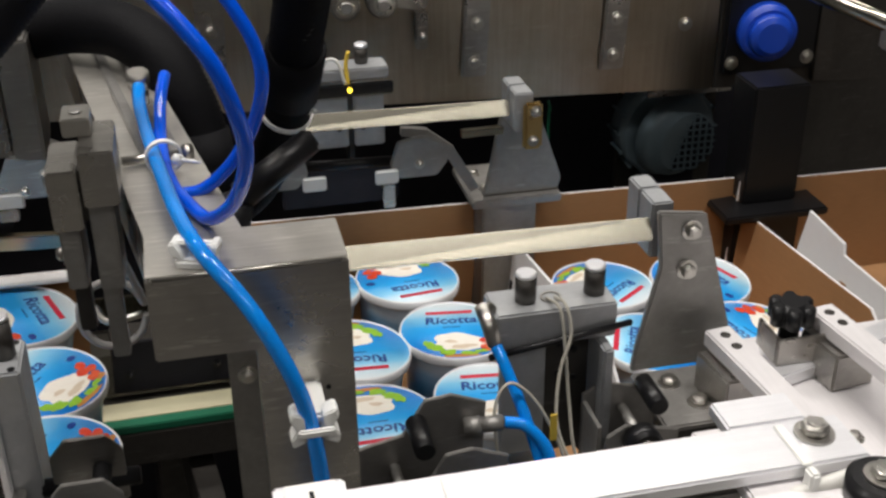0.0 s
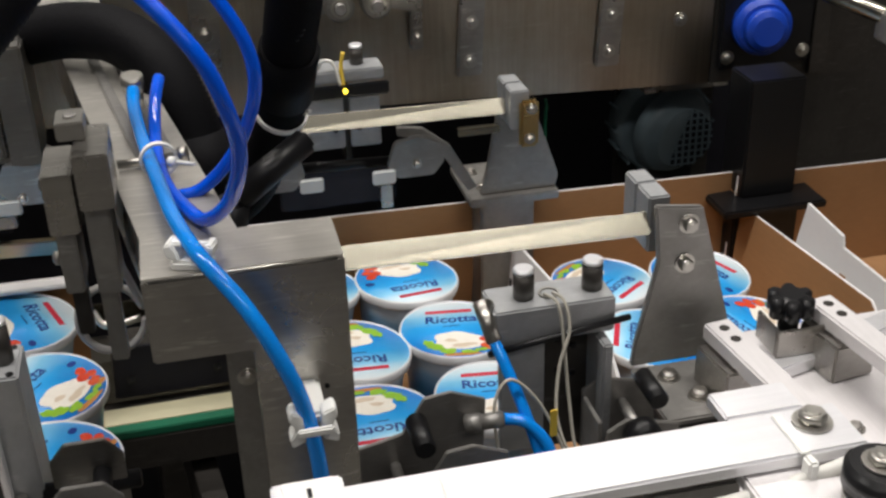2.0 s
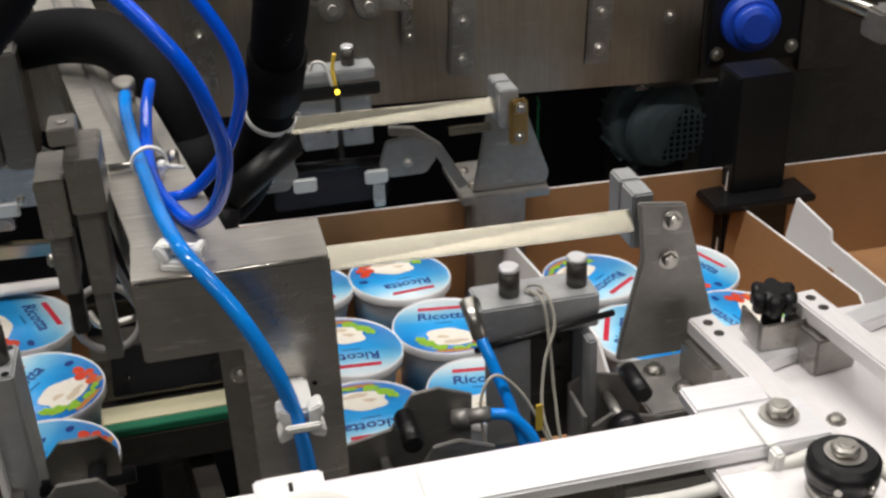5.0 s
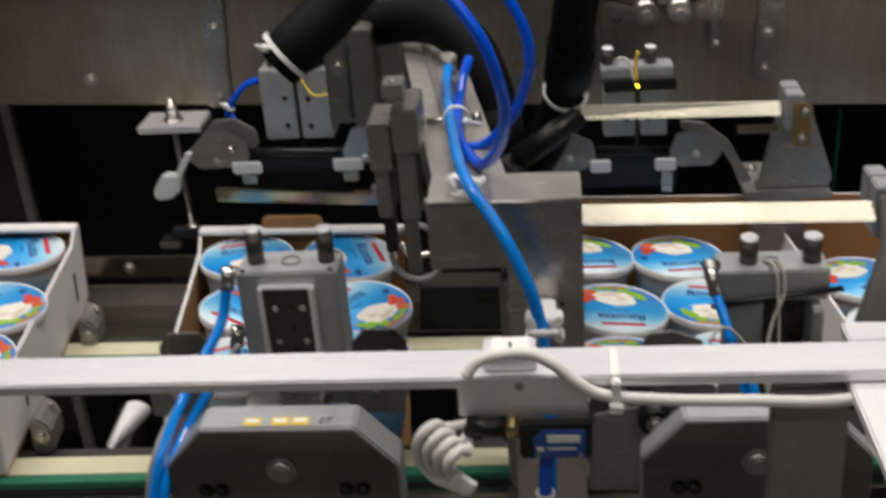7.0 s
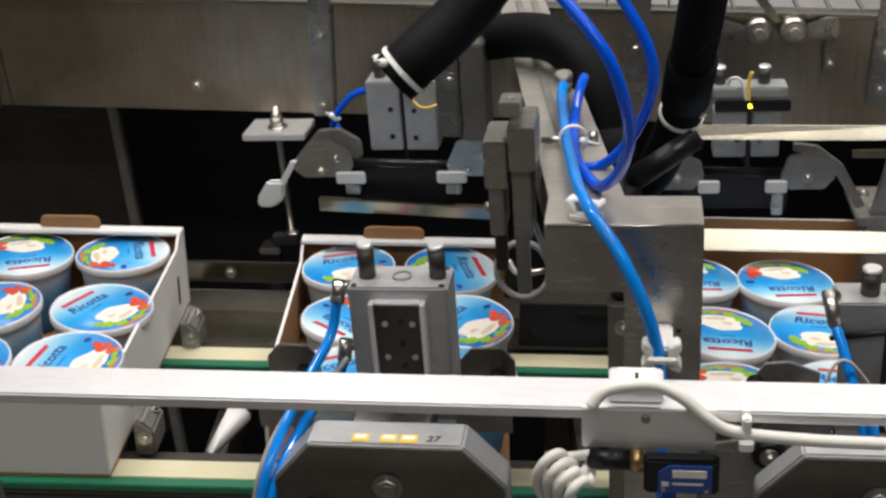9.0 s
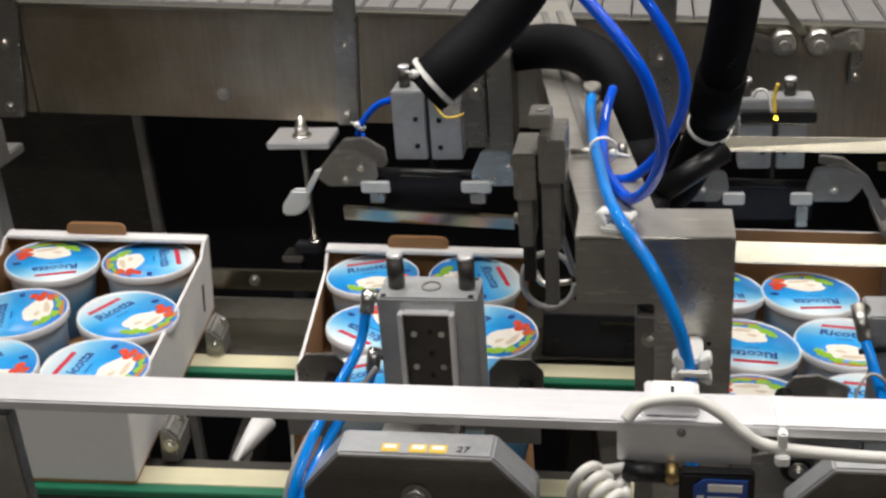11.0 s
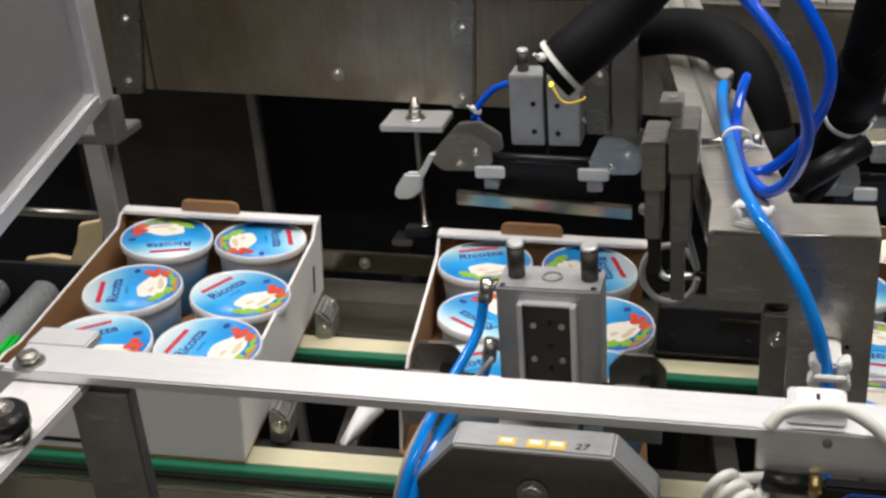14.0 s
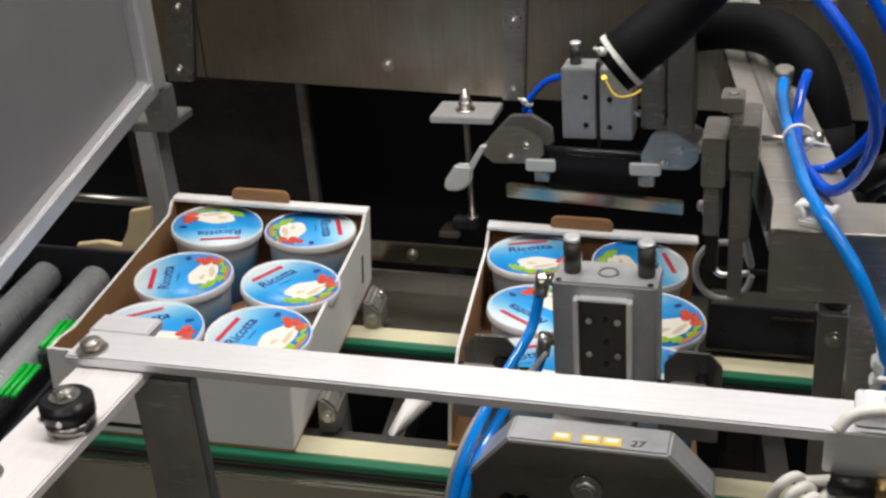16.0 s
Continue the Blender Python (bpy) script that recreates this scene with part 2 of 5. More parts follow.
def cup_print():
    """Side of the tub: white plastic with a blue printed band and rows of unreadable dark print."""
    m, nt, p = nodes_of("printed_tub_side")
    li = nt.links.new
    tc = nt.nodes.new("ShaderNodeTexCoord")
    sep = nt.nodes.new("ShaderNodeSeparateXYZ")
    li(tc.outputs["Object"], sep.inputs[0])
    nz = add(nt, "ShaderNodeTexNoise", Scale=22.0, Detail=2.0)
    li(tc.outputs["Object"], nz.inputs["Vector"])
    ma = nt.nodes.new("ShaderNodeMath")
    ma.operation = "MULTIPLY_ADD"
    ma.inputs[1].default_value = 0.025
    li(nz.outputs["Fac"], ma.inputs[0])
    li(sep.outputs["Z"], ma.inputs[2])
    mr = nt.nodes.new("ShaderNodeMapRange")
    mr.inputs["From Min"].default_value, mr.inputs["From Max"].default_value = 0.022, 0.080
    li(ma.outputs[0], mr.inputs["Value"])
    cr = nt.nodes.new("ShaderNodeValToRGB")
    e = cr.color_ramp.elements
    e[0].position, e[0].color = 0.0, (0.012, 0.13, 0.42, 1)
    e[1].position, e[1].color = 1.0, (0.62, 0.72, 0.82, 1)
    k = e.new(0.55)
    k.color = (0.05, 0.30, 0.62, 1)
    k = e.new(0.85)
    k.color = (0.30, 0.52, 0.74, 1)
    li(mr.outputs[0], cr.inputs[0])
    li(cr.outputs[0], p.inputs["Base Color"])
    p.inputs["Roughness"].default_value = 0.35
    return m


LID_FILM, CUP_PRINT = lid_film(), cup_print()


# ---- building helpers ----
def box(bm, x0, x1, y0, y1, z0, z1, bevel=0.0015, m=None, mi=0):
    """A bevelled box added to bm; m: a further pose."""
    b = bmesh.new()
    bmesh.ops.create_cube(b, size=1)
    for v in b.verts:
        v.co = Vector(((x0 + x1) / 2 + v.co.x * (x1 - x0), (y0 + y1) / 2 + v.co.y * (y1 - y0), (z0 + z1) / 2 + v.co.z * (z1 - z0)))
    if bevel:
        bmesh.ops.bevel(b, geom=b.edges[:], offset=min(bevel, 0.45 * min(x1 - x0, y1 - y0, z1 - z0)), segments=2, affect="EDGES")
    return merge(bm, b, m, mi)


def merge(bm, b, m=None, mi=0):
    if m is not None:
        b.transform(m)
    for f in b.faces:
        f.material_index = mi
    me = bpy.data.meshes.new("tmp")
    b.to_mesh(me)
    b.free()
    bm.from_mesh(me)
    bpy.data.meshes.remove(me)
    return bm


def rod(bm, a, b, r, r2=None, n=20, bevel=0.0008, mi=0):
    """A cylinder or cone from a to b, with softened rims."""
    a, b = Vector(a), Vector(b)
    h = (b - a).length
    k = bmesh.new()
    bmesh.ops.create_cone(k, cap_ends=True, segments=n, radius1=r, radius2=r if r2 is None else r2, depth=h)
    if bevel:
        rim = [e for e in k.edges if abs(e.verts[0].co.z - e.verts[1].co.z) < 1e-6]
        bmesh.ops.bevel(k, geom=rim, offset=min(bevel, 0.3 * h, 0.3 * r), segments=2, affect="EDGES")
    for f in k.faces:
        f.smooth = len(f.verts) == 4
    q = (b - a).to_track_quat("Z", "Y").to_matrix().to_4x4()
    return merge(bm, k, Matrix.Translation((a + b) / 2) @ q, mi)


def prism(bm, pts, direction, depth, bevel=0.0012, m=None, mi=0):
    """A flat polygon (3D points in a plane) pushed out along a direction."""
    k = bmesh.new()
    d = Vector(direction).normalized() * depth
    lo = [k.verts.new(Vector(p)) for p in pts]
    hi = [k.verts.new(Vector(p) + d) for p in pts]
    k.faces.new(lo)
    k.faces.new(hi[::-1])
    n = len(pts)
    for i in range(n):
        k.faces.new((lo[i], hi[i], hi[(i + 1) % n], lo[(i + 1) % n]))
    bmesh.ops.recalc_face_normals(k, faces=k.faces[:])
    if bevel:
        bmesh.ops.bevel(k, geom=k.edges[:], offset=min(bevel, 0.4 * depth), segments=2, affect="EDGES")
    return merge(bm, k, m, mi)


def smooth_line(pts, step=8):
    p = [Vector(a) for a in pts]
    p = [p[0] * 2 - p[1]] + p + [p[-1] * 2 - p[-2]]
    out = []
    for i in range(1, len(p) - 2):
        for j in range(step):
            t = j / step
            out.append(0.5 * (2 * p[i] + (p[i + 1] - p[i - 1]) * t + (2 * p[i - 1] - 5 * p[i] + 4 * p[i + 1] - p[i + 2]) * t * t
                              + (3 * p[i] - p[i - 1] - 3 * p[i + 1] + p[i + 2]) * t ** 3))
    out.append(p[-2])
    return out


def sweep(bm, pts, r, n=12, step=8, ribs=0.0, rib_len=0.006, closed=False):
    """A round tube along a smooth line through pts; ribs: depth of corrugation."""
    line = smooth_line(pts, step)
    if ribs:
        total = sum((line[i + 1] - line[i]).length for i in range(len(line) - 1))
        count = max(8, int(total / rib_len * 2))
        acc, out, i, pos = 0.0, [], 0, 0.0
        for kx in range(count + 1):
            want = total * kx / count
            while i < len(line) - 2 and acc + (line[i + 1] - line[i]).length < want:
                acc += (line[i + 1] - line[i]).length
                i += 1
            seg = (line[i + 1] - line[i]).length or 1e-6
            out.append(line[i].lerp(line[i + 1], min(1.0, (want - acc) / seg)))
        line = out
    up = Vector((0.13, 0.21, 0.97)).normalized()
    rings = []
    for i, c in enumerate(line):
        d = (line[min(i + 1, len(line) - 1)] - line[max(i - 1, 0)]).normalized()
        u = (up - d * up.dot(d)).normalized()
        up = u
        w = d.cross(u)
        rad = r - (ribs if ribs and i % 2 else 0)
        rings.append([bm.verts.new(c + (u * math.cos(6.28319 * k / n) + w * math.sin(6.28319 * k / n)) * rad) for k in range(n)])
    for a, b in zip(rings, rings[1:]):
        for k in range(n):
            f = bm.faces.new((a[k], a[(k + 1) % n], b[(k + 1) % n], b[k]))
            f.smooth = True
    bm.faces.new(rings[0][::-1])
    bm.faces.new(rings[-1])
    return bm


def hexbolt(bm, c, axis, r=0.006, h=0.004, washer=True):
    """A hexagon bolt head with washer, standing out from c along axis."""
    c, a = Vector(c), Vector(axis).normalized()
    if washer:
        rod(bm, c, c + a * 0.0012, r * 1.45, n=20, bevel=0)
    rod(bm, c + a * 0.001, c + a * (0.001 + h), r, n=6, bevel=0.0006)
    rod(bm, c + a * (h * 0.9), c + a * (0.0018 + h), r * 0.72, r * 0.55, n=14, bevel=0)
    return bm


def thing(name, at, label, category, group="", kind=""):
    ob = new(name)
    ob.location = at
    ob.empty_display_size = 0.02
    return tagged(ob, label, category, group, kind)


def part(name, bm, material, parent=None, label=""):
    """One mesh object in world coordinates, under a thing or a part."""
    me = bpy.data.meshes.new(name)
    bmesh.ops.recalc_face_normals(bm, faces=bm.faces[:])
    bm.to_mesh(me)
    bm.free()
    for mt in (material if isinstance(material, (list, tuple)) else [material]):
        me.materials.append(mt)
    ob = new(name, me)
    if parent is not None:
        ob.parent = parent
        if parent.type == "EMPTY":
            ob.matrix_parent_inverse = Matrix.Translation(-parent.location)
    return tagged(ob, label)


def solid(name, bm, material, label, category="", group="", kind=""):
    """A top-level thing of one mesh."""
    return tagged(part(name, bm, material), label, category, group, kind)


def B():
    return bmesh.new()

# ---- the hall around: unseen shell added to shape light and reflections ----
solid("floor", box(B(), -4, 4, -3.5, 4, -0.05, 0.0, 0), CONCRETE, "dark grey concrete hall floor", "floor", kind="structure")
solid("ceiling", box(B(), -4, 4, -3.5, 4, 3.6, 3.7, 0), PLASTER, "unseen dark ceiling closing the shell", "ceiling", kind="structure")
# pale reflector: gives the upward steel faces something bright to mirror
solid("wall_north", box(B(), -4, 4, 4, 4.1, 0, 3.6, 0), PALE_WALL, "unseen pale wall added as a reflector behind the machine", "wall", kind="structure")
solid("wall_south", box(B(), -4, 4, -3.6, -3.5, 0, 3.6, 0), PLASTER, "unseen dark wall added for reflections", "wall", kind="structure")
solid("wall_east", box(B(), 4, 4.1, -3.5, 4, 0, 3.6, 0), PLASTER, "unseen dark wall added for reflections", "wall", kind="structure")
solid("wall_west", box(B(), -4.1, -4, -3.5, 4, 0, 3.6, 0), PLASTER, "unseen dark wall added for reflections", "wall", kind="structure")


def hall_lamp(x, y, z, sx, sy, power):
    t = thing("ceiling_light", (x, y, z), "long white fluorescent hall light, assumed overhead and unseen", "lamp", "hall lights")
    part("housing", box(B(), x - sx / 2 - 0.03, x + sx / 2 + 0.03, y - sy / 2 - 0.03, y + sy / 2 + 0.03, z + 0.01, 3.6, 0.01), PAINT_GREY, t)
    li = bpy.data.lights.new("tube_light", "AREA")
    li.shape, li.size, li.size_y, li.energy, li.color = "RECTANGLE", sx, sy, power, (1.0, 0.95, 0.90)
    o = new("tube_light", li)
    o.location = (x, y, z)
    return o


# front and rear pairs are added fill; left lamp raised for the left end
for lx, ly, lp in ((0.95, 0.80, 1.25), (-0.95, 0.80, 1.35), (0.95, -1.4, 0.42), (-0.95, -1.4, 0.42), (0.95, 2.7, 0.6), (-0.95, 2.7, 0.6)):
    hall_lamp(lx, ly, 3.5, 1.5, 0.22, LAMP_POWER * lp)

# ---- rear transfer conveyor with its side plate ----
WY = 1.39
# edge slopes follow where the plate appears in the camera's view
def wall_top(x): return 1.0693 - 0.0544 * x
def wall_bot(x): return 0.9275 - 0.042 * x
rc = thing("rear_conveyor", (0, WY, 0.5), "inclined conveyor with brownish stainless side plate behind the packing station", "conveyor")
for x0, x1 in ((-1.6, -0.79), (-0.79, 0.664), (0.664, 0.88)):
    b = prism(B(), [(x0 + 0.001, WY, wall_bot(x0)), (x1 - 0.001, WY, wall_bot(x1)), (x1 - 0.001, WY, wall_top(x1)), (x0 + 0.001, WY, wall_top(x0))], (0, 1, 0), 0.006)
    part("side_plate", b, BACKPLATE if x1 < 0.8 else GUNMETAL, rc, "" if x1 < 0.8 else "dark end plate under the bearing cap")
b = prism(B(), [(-1.6, WY - 0.004, wall_top(-1.6)), (0.88, WY - 0.004, wall_top(0.88)), (0.88, WY - 0.004, wall_top(0.88) + 0.005), (-1.6, WY - 0.004, wall_top(-1.6) + 0.005)], (0, 1, 0), 0.016)
part("edge_strip", b, STEEL_X, rc)
b = B()
for i in range(62):
    x0 = -1.55 + i * 0.0385
    prism(b, [(x0, WY + 0.02, wall_top(x0) - 0.004), (x0 + 0.036, WY + 0.02, wall_top(x0 + 0.036) - 0.004),
              (x0 + 0.036, WY + 0.02, wall_top(x0 + 0.036) + 0.006), (x0, WY + 0.02, wall_top(x0) + 0.006)], (0, 1, 0), 0.5, 0.002)
tagged(part("modular_belt", b, MESHBELT, rc, "grey plastic modular belt"), kind="stuff")


def strap(x, z0, z1, w, lean, bolts):
    t = thing("hanger_strap", (x, WY, z0), "grey flat steel strap bolted to the rear side plate", "bracket", "straps on the side plate")
    pts = [(x - w / 2, WY - 0.007, z0), (x + w / 2, WY - 0.007, z0), (x + w / 2 + lean, WY - 0.007, z1), (x - w / 2 + lean, WY - 0.007, z1)]
    part("strap_plate", prism(B(), pts, (0, 1, 0), 0.006, 0.002), STEEL, t)
    for z in bolts:
        f = (z - z0) / (z1 - z0)
        part("bolt", hexbolt(B(), (x + lean * f, WY - 0.007, z), (0, -1, 0), 0.0055), CHROME, t)


strap(-0.345, 0.940, 1.16, 0.030, 0.014, (0.954, 1.047))
strap(0.060, 0.955, 1.16, 0.032, 0.010, (1.022,))
strap(0.358, 0.944, 1.16, 0.030, 0.012, (0.962, 1.008))
strap(0.527, 0.938, 1.16, 0.030, 0.012, (0.957, 1.001))
strap(-0.829, 0.956, 1.16, 0.042, 0.031, (0.972, 1.0615))
for x, z in ((-0.516, 0.984), (0.62, 0.985)):
    solid("plate_bolt", hexbolt(B(), (x, WY, z), (0, -1, 0), 0.006), CHROME, "small bolt head in the rear side plate", "bolt")

# dark machine interior below and behind: its shade put in as black backing
solid("rear_skirt", box(B(), -1.7, 1.6, 1.78, 1.80, 0.0, 1.02, 0.002), SHADOWBLACK, "black sheet standing in for the dark recess behind the belts", "panel", kind="structure")
solid("frame_post", box(B(), -0.708, -0.692, 1.5, 1.515, 0.0, 0.94, 0.002), DARKSTEEL, "slim dark steel frame post", "post")
solid("inner_sheet", box(B(), -1.05, -0.73, 1.56, 1.565, 0.3, 0.94, 0.001), GUNMETAL, "plain dark sheet behind the cartons", "panel", kind="structure")
solid("right_sheet", box(B(), 0.80, 1.5, 1.50, 1.51, 0.0, 1.2, 0.001), GUNMETAL, "dark brown sheet at the machine end", "panel")

solid("guard_sheet", box(B(), 0.60, 0.74, 1.53, 1.54, 0.0, 0.97, 0.001), GUNMETAL, "dark brown sheet behind the motor", "panel")

# ---- main T beam with post ----
bt = thing("support_beam", (0.085, 0.725, 0.0), "brushed stainless box beam with T head on a square post", "beam")
part("head", box(B(), 0.0, 0.111, 0.698, 0.747, 1.049, 1.100, 0.003), STEEL, bt)
part("arm", prism(B(), [(0.001, 0.7475, 1.0995), (0.056, 0.7475, 1.0995), (-0.052, 1.38, 1.0995), (-0.107, 1.38, 1.0995)], (0, 0, -1), 0.050, 0.003), STEEL, bt)
part("post", box(B(), 0.057, 0.109, 0.700, 0.746, 0.0, 1.0485, 0.003), STEEL, bt)
part("front_face", prism(B(), [(0.0, 0.6978, 1.049), (0.056, 0.6978, 1.049), (0.056, 0.6978, 0.60), (0.111, 0.6978, 0.60), (0.111, 0.6978, 1.1012), (0.0, 0.6978, 1.1012)], (0, -1, 0), 0.0035, 0.0012), STEEL, bt, "brushed front face welded over head and post")
part("top_sheet", prism(B(), [(0.0, 0.6980, 1.1001), (0.111, 0.6980, 1.1001), (0.111, 0.747, 1.1001), (0.056, 0.7475, 1.1001), (-0.052, 1.38, 1.1001), (-0.107, 1.38, 1.1001), (0.0, 0.7475, 1.1001)], (0, 0, 1), 0.0012, 0.0005), STEEL_TOP, bt, "scratched top sheet, lamp light painted in as a lighter tone")
# thin chrome rod added to give the head's front edge its glint
part("weld", rod(B(), (0.004, 0.6960, 1.1008), (0.107, 0.6960, 1.1008), 0.0011, n=8, bevel=0), CHROME, bt, "thin bright rod standing in for the edge glint")
part("vent_hole", rod(B(), (0.095, 0.6944, 1.018), (0.095, 0.6938, 1.018), 0.0016, n=12, bevel=0), BLACK, bt)
part("foot_plate", box(B(), 0.03, 0.14, 0.67, 0.78, 0.0, 0.012, 0.002), DARKSTEEL, bt)
for dx in (0.012, 0.030):
    part("slide_strip", prism(B(), [(dx - 0.012, 0.86, 1.1014), (dx - 0.004, 0.86, 1.1014), (dx - 0.082, 1.32, 1.1014), (dx - 0.090, 1.32, 1.1014)], (0, 0, 1), 0.003, 0.001), DARKSTEEL, bt)

# ---- front bar, side rails ----
fb = thing("front_rail", (-0.05, 0.53, 0.0), "bright milled aluminium flat bar bolted across the front of the machine", "rail")
part("bar", box(B(), -0.409, 0.304, 0.478, 0.509, 1.0872, 1.0945, 0.0012), ALU, fb)
part("end_block", box(B(), 0.252, 0.290, 0.5092, 0.530, 1.0872, 1.0945, 0.0012), ALU, fb)
part("end_block", box(B(), -0.411, -0.369, 0.5092, 0.530, 1.0872, 1.0945, 0.0012), ALU, fb)
part("bolt", hexbolt(B(), (0.287, 0.497, 1.0945), (0, 0, 1), 0.0062, 0.005), CHROME, fb)
part("bolt", hexbolt(B(), (-0.394, 0.487, 1.0945), (0, 0, 1), 0.0068, 0.006), CHROME, fb)
for x0, x1, lx in ((-0.402, -0.355, -0.372), (0.246, 0.306, 0.208)):
    r = thing("side_rail", ((x0 + x1) / 2, 0.4, 0.0), "flat aluminium rail running toward the operator", "rail", "side rails")
    part("rail_plate", box(B(), x0, x1, 0.12, 0.512, 1.0795, 1.0870, 0.0012), ALU_Y, r)
    part("leg", box(B(), lx, lx + 0.042, 0.486, 0.496, 0.0, 1.0793, 0.0015), DARKSTEEL, r)
    part("leg", box(B(), x0 + 0.005, x0 + 0.042, 0.13, 0.17, 0.0, 1.0793, 0.0015), GUNMETAL, r)
    for yy in (0.37, 0.28):
        part("bolt", hexbolt(B(), ((x0 + x1) / 2 + (0.006 if x0 > 0 else -0.012), yy, 1.0870), (0, 0, 1), 0.007, 0.005), CHROME, r)


def round_knob(x, y, z):
    t = thing("locking_knob", (x, y, z), "round black plastic locking knob with a bright bolt", "knob", "locking knobs")
    part("stem", rod(B(), (x, y, z), (x, y, z + 0.007), 0.0140, n=32), STEEL, t)
    part("grip", rod(B(), (x, y, z + 0.007), (x, y, z + 0.020), 0.0152, n=32, bevel=0.002), BLACK, t)
    part("bolt", hexbolt(B(), (x, y, z + 0.020), (0, 0, 1), 0.006, 0.004), CHROME, t)
    for a in (-2.2, -1.3):
        q = (x + 0.0154 * math.cos(a), y + 0.0154 * math.sin(a), z + 0.012)
        part("grub_screw", rod(B(), q, (q[0] + 0.0015 * math.cos(a), q[1] + 0.0015 * math.sin(a), q[2]), 0.0018, n=10, bevel=0), CHROME, t)


round_knob(0.291, 0.450, 1.0870)
round_knob(-0.368, 0.420, 1.0870)

# ---- carton conveyor: its own frame of directions, turned and inclined to fit the camera's view ----
CF = Matrix.Translation((-0.19, 1.0, 0.753)) @ pose(0, 0, 0, 0, 0, 7) @ pose(0, 0, 0, 0, 4.5, 0)


def on_conveyor(ob):
    ob.matrix_basis = CF @ ob.matrix_basis
    return ob


lc = thing("carton_conveyor", (0, 0, 0), "carton conveyor with two cream green-edged belts in a steel frame", "conveyor")
for v in (-0.138, 0.082):
    part("belt", box(B(), -0.56, 1.05, v - 0.014, v + 0.015, -0.006, 0.0, 0.001), BELT_CREAM, lc, "cream conveyor belt")
    part("belt_edge", box(B(), -0.56, 1.05, v - 0.028, v - 0.0143, -0.008, 0.0005, 0.001), BELT_GREEN, lc, "dark green belt edge")
    part("belt_bed", box(B(), -0.56, 1.05, v - 0.029, v + 0.040, -0.045, -0.0085, 0.001), GUNMETAL, lc)
part("rear_rail", box(B(), -0.56, 1.05, 0.232, 0.238, 0.014, 0.042, 0.001), STEEL_X, lc)
part("rear_rail", box(B(), -0.56, 1.05, 0.236, 0.242, -0.055, -0.001, 0.001), DARKSTEEL, lc)
part("rear_ledge", box(B(), -0.56, 1.05, 0.150, 0.2355, -0.034, -0.030, 0.001), STEEL_X, lc)
part("front_plate", box(B(), -0.56, 1.05, -0.186, -0.180, -0.13, -0.012, 0.001), STEEL_X, lc)
part("front_flange", box(B(), -0.56, 1.05, -0.1798, -0.168, -0.016, -0.012, 0.001), STEEL_X, lc)
for u in (-0.44, -0.20, -0.02, 0.21, 0.42, 0.62, 0.90):
    part("cross_bar", box(B(), u - 0.012, u + 0.012, -0.1795, 0.2355, -0.11, -0.060, 0.001), GUNMETAL, lc)
for u in (-0.4, 0.2, 0.85):
    for v in (-0.15, 0.20):
        part("leg", box(B(), u - 0.02, u + 0.02, v - 0.02, v + 0.02, -0.83 + 0.08 * u, -0.1105, 0.002), GUNMETAL, lc)
for u in (-0.225, 0.22):
    part("rail_bolt", hexbolt(B(), (u, 0.232, 0.028), (0, -1, 0), 0.005), CHROME, lc)
on_conveyor(lc)

# dark carton stop standing over the rear belt beside the beam post
cs = thing("carton_stop", (0.19, 0.13, 0.0), "dark burnished steel carton stop over the rear belt", "stop")
part("body", box(B(), 0.136, 0.252, 0.116, 0.165, 0.002, 0.050, 0.002), GUNMETAL, cs)
part("front_plate", box(B(), 0.134, 0.254, 0.1115, 0.1158, 0.001, 0.058, 0.001), SHADOWBLACK, cs)
part("wear_strip", box(B(), 0.200, 0.246, 0.1090, 0.1113, 0.046, 0.050, 0.0006), STEEL_X, cs, "thin bright wear strip")
for u in (0.15, 0.235):
    part("bolt", hexbolt(B(), (u, 0.1115, 0.022), (0, -1, 0), 0.0030), BLACK, cs)
on_conveyor(cs)


def lug(u, v):
    t = thing("pusher_lug", (u, v, 0), "grey cast pusher lug bolted beside the belt", "bracket", "pusher lugs")
    part("body", prism(B(), [(u - 0.012, v - 0.02, -0.008), (u + 0.008, v - 0.02, -0.008), (u + 0.008, v - 0.02, 0.022), (u - 0.004, v - 0.02, 0.034), (u - 0.012, v - 0.02, 0.034)], (0, 1, 0), 0.045, 0.003), DARKSTEEL, t)
    part("bolt", hexbolt(B(), (u - 0.001, v - 0.02, 0.014), (0, -1, 0), 0.005), CHROME, t)
    part("bolt", hexbolt(B(), (u + 0.002, v + 0.012, 0.028), (0.4, 0, 1), 0.004), CHROME, t)
    return on_conveyor(t)


lug(-0.248, -0.088)
lug(-0.246, 0.112)

# ---- tubs ----
def word(text, size):
    cu = bpy.data.curves.new("word", "FONT")
    cu.body, cu.size, cu.align_x, cu.align_y, cu.extrude = text, size, "CENTER", "CENTER", 0.00004
    cu.resolution_u = 2
    cu.offset = size * 0.020
    cu.shear = 0.12
    o = bpy.data.objects.new("word", cu)
    scene.collection.objects.link(o)
    me = bpy.data.meshes.new_from_object(o.evaluated_get(bpy.context.evaluated_depsgraph_get()))
    bpy.data.objects.remove(o)
    return me


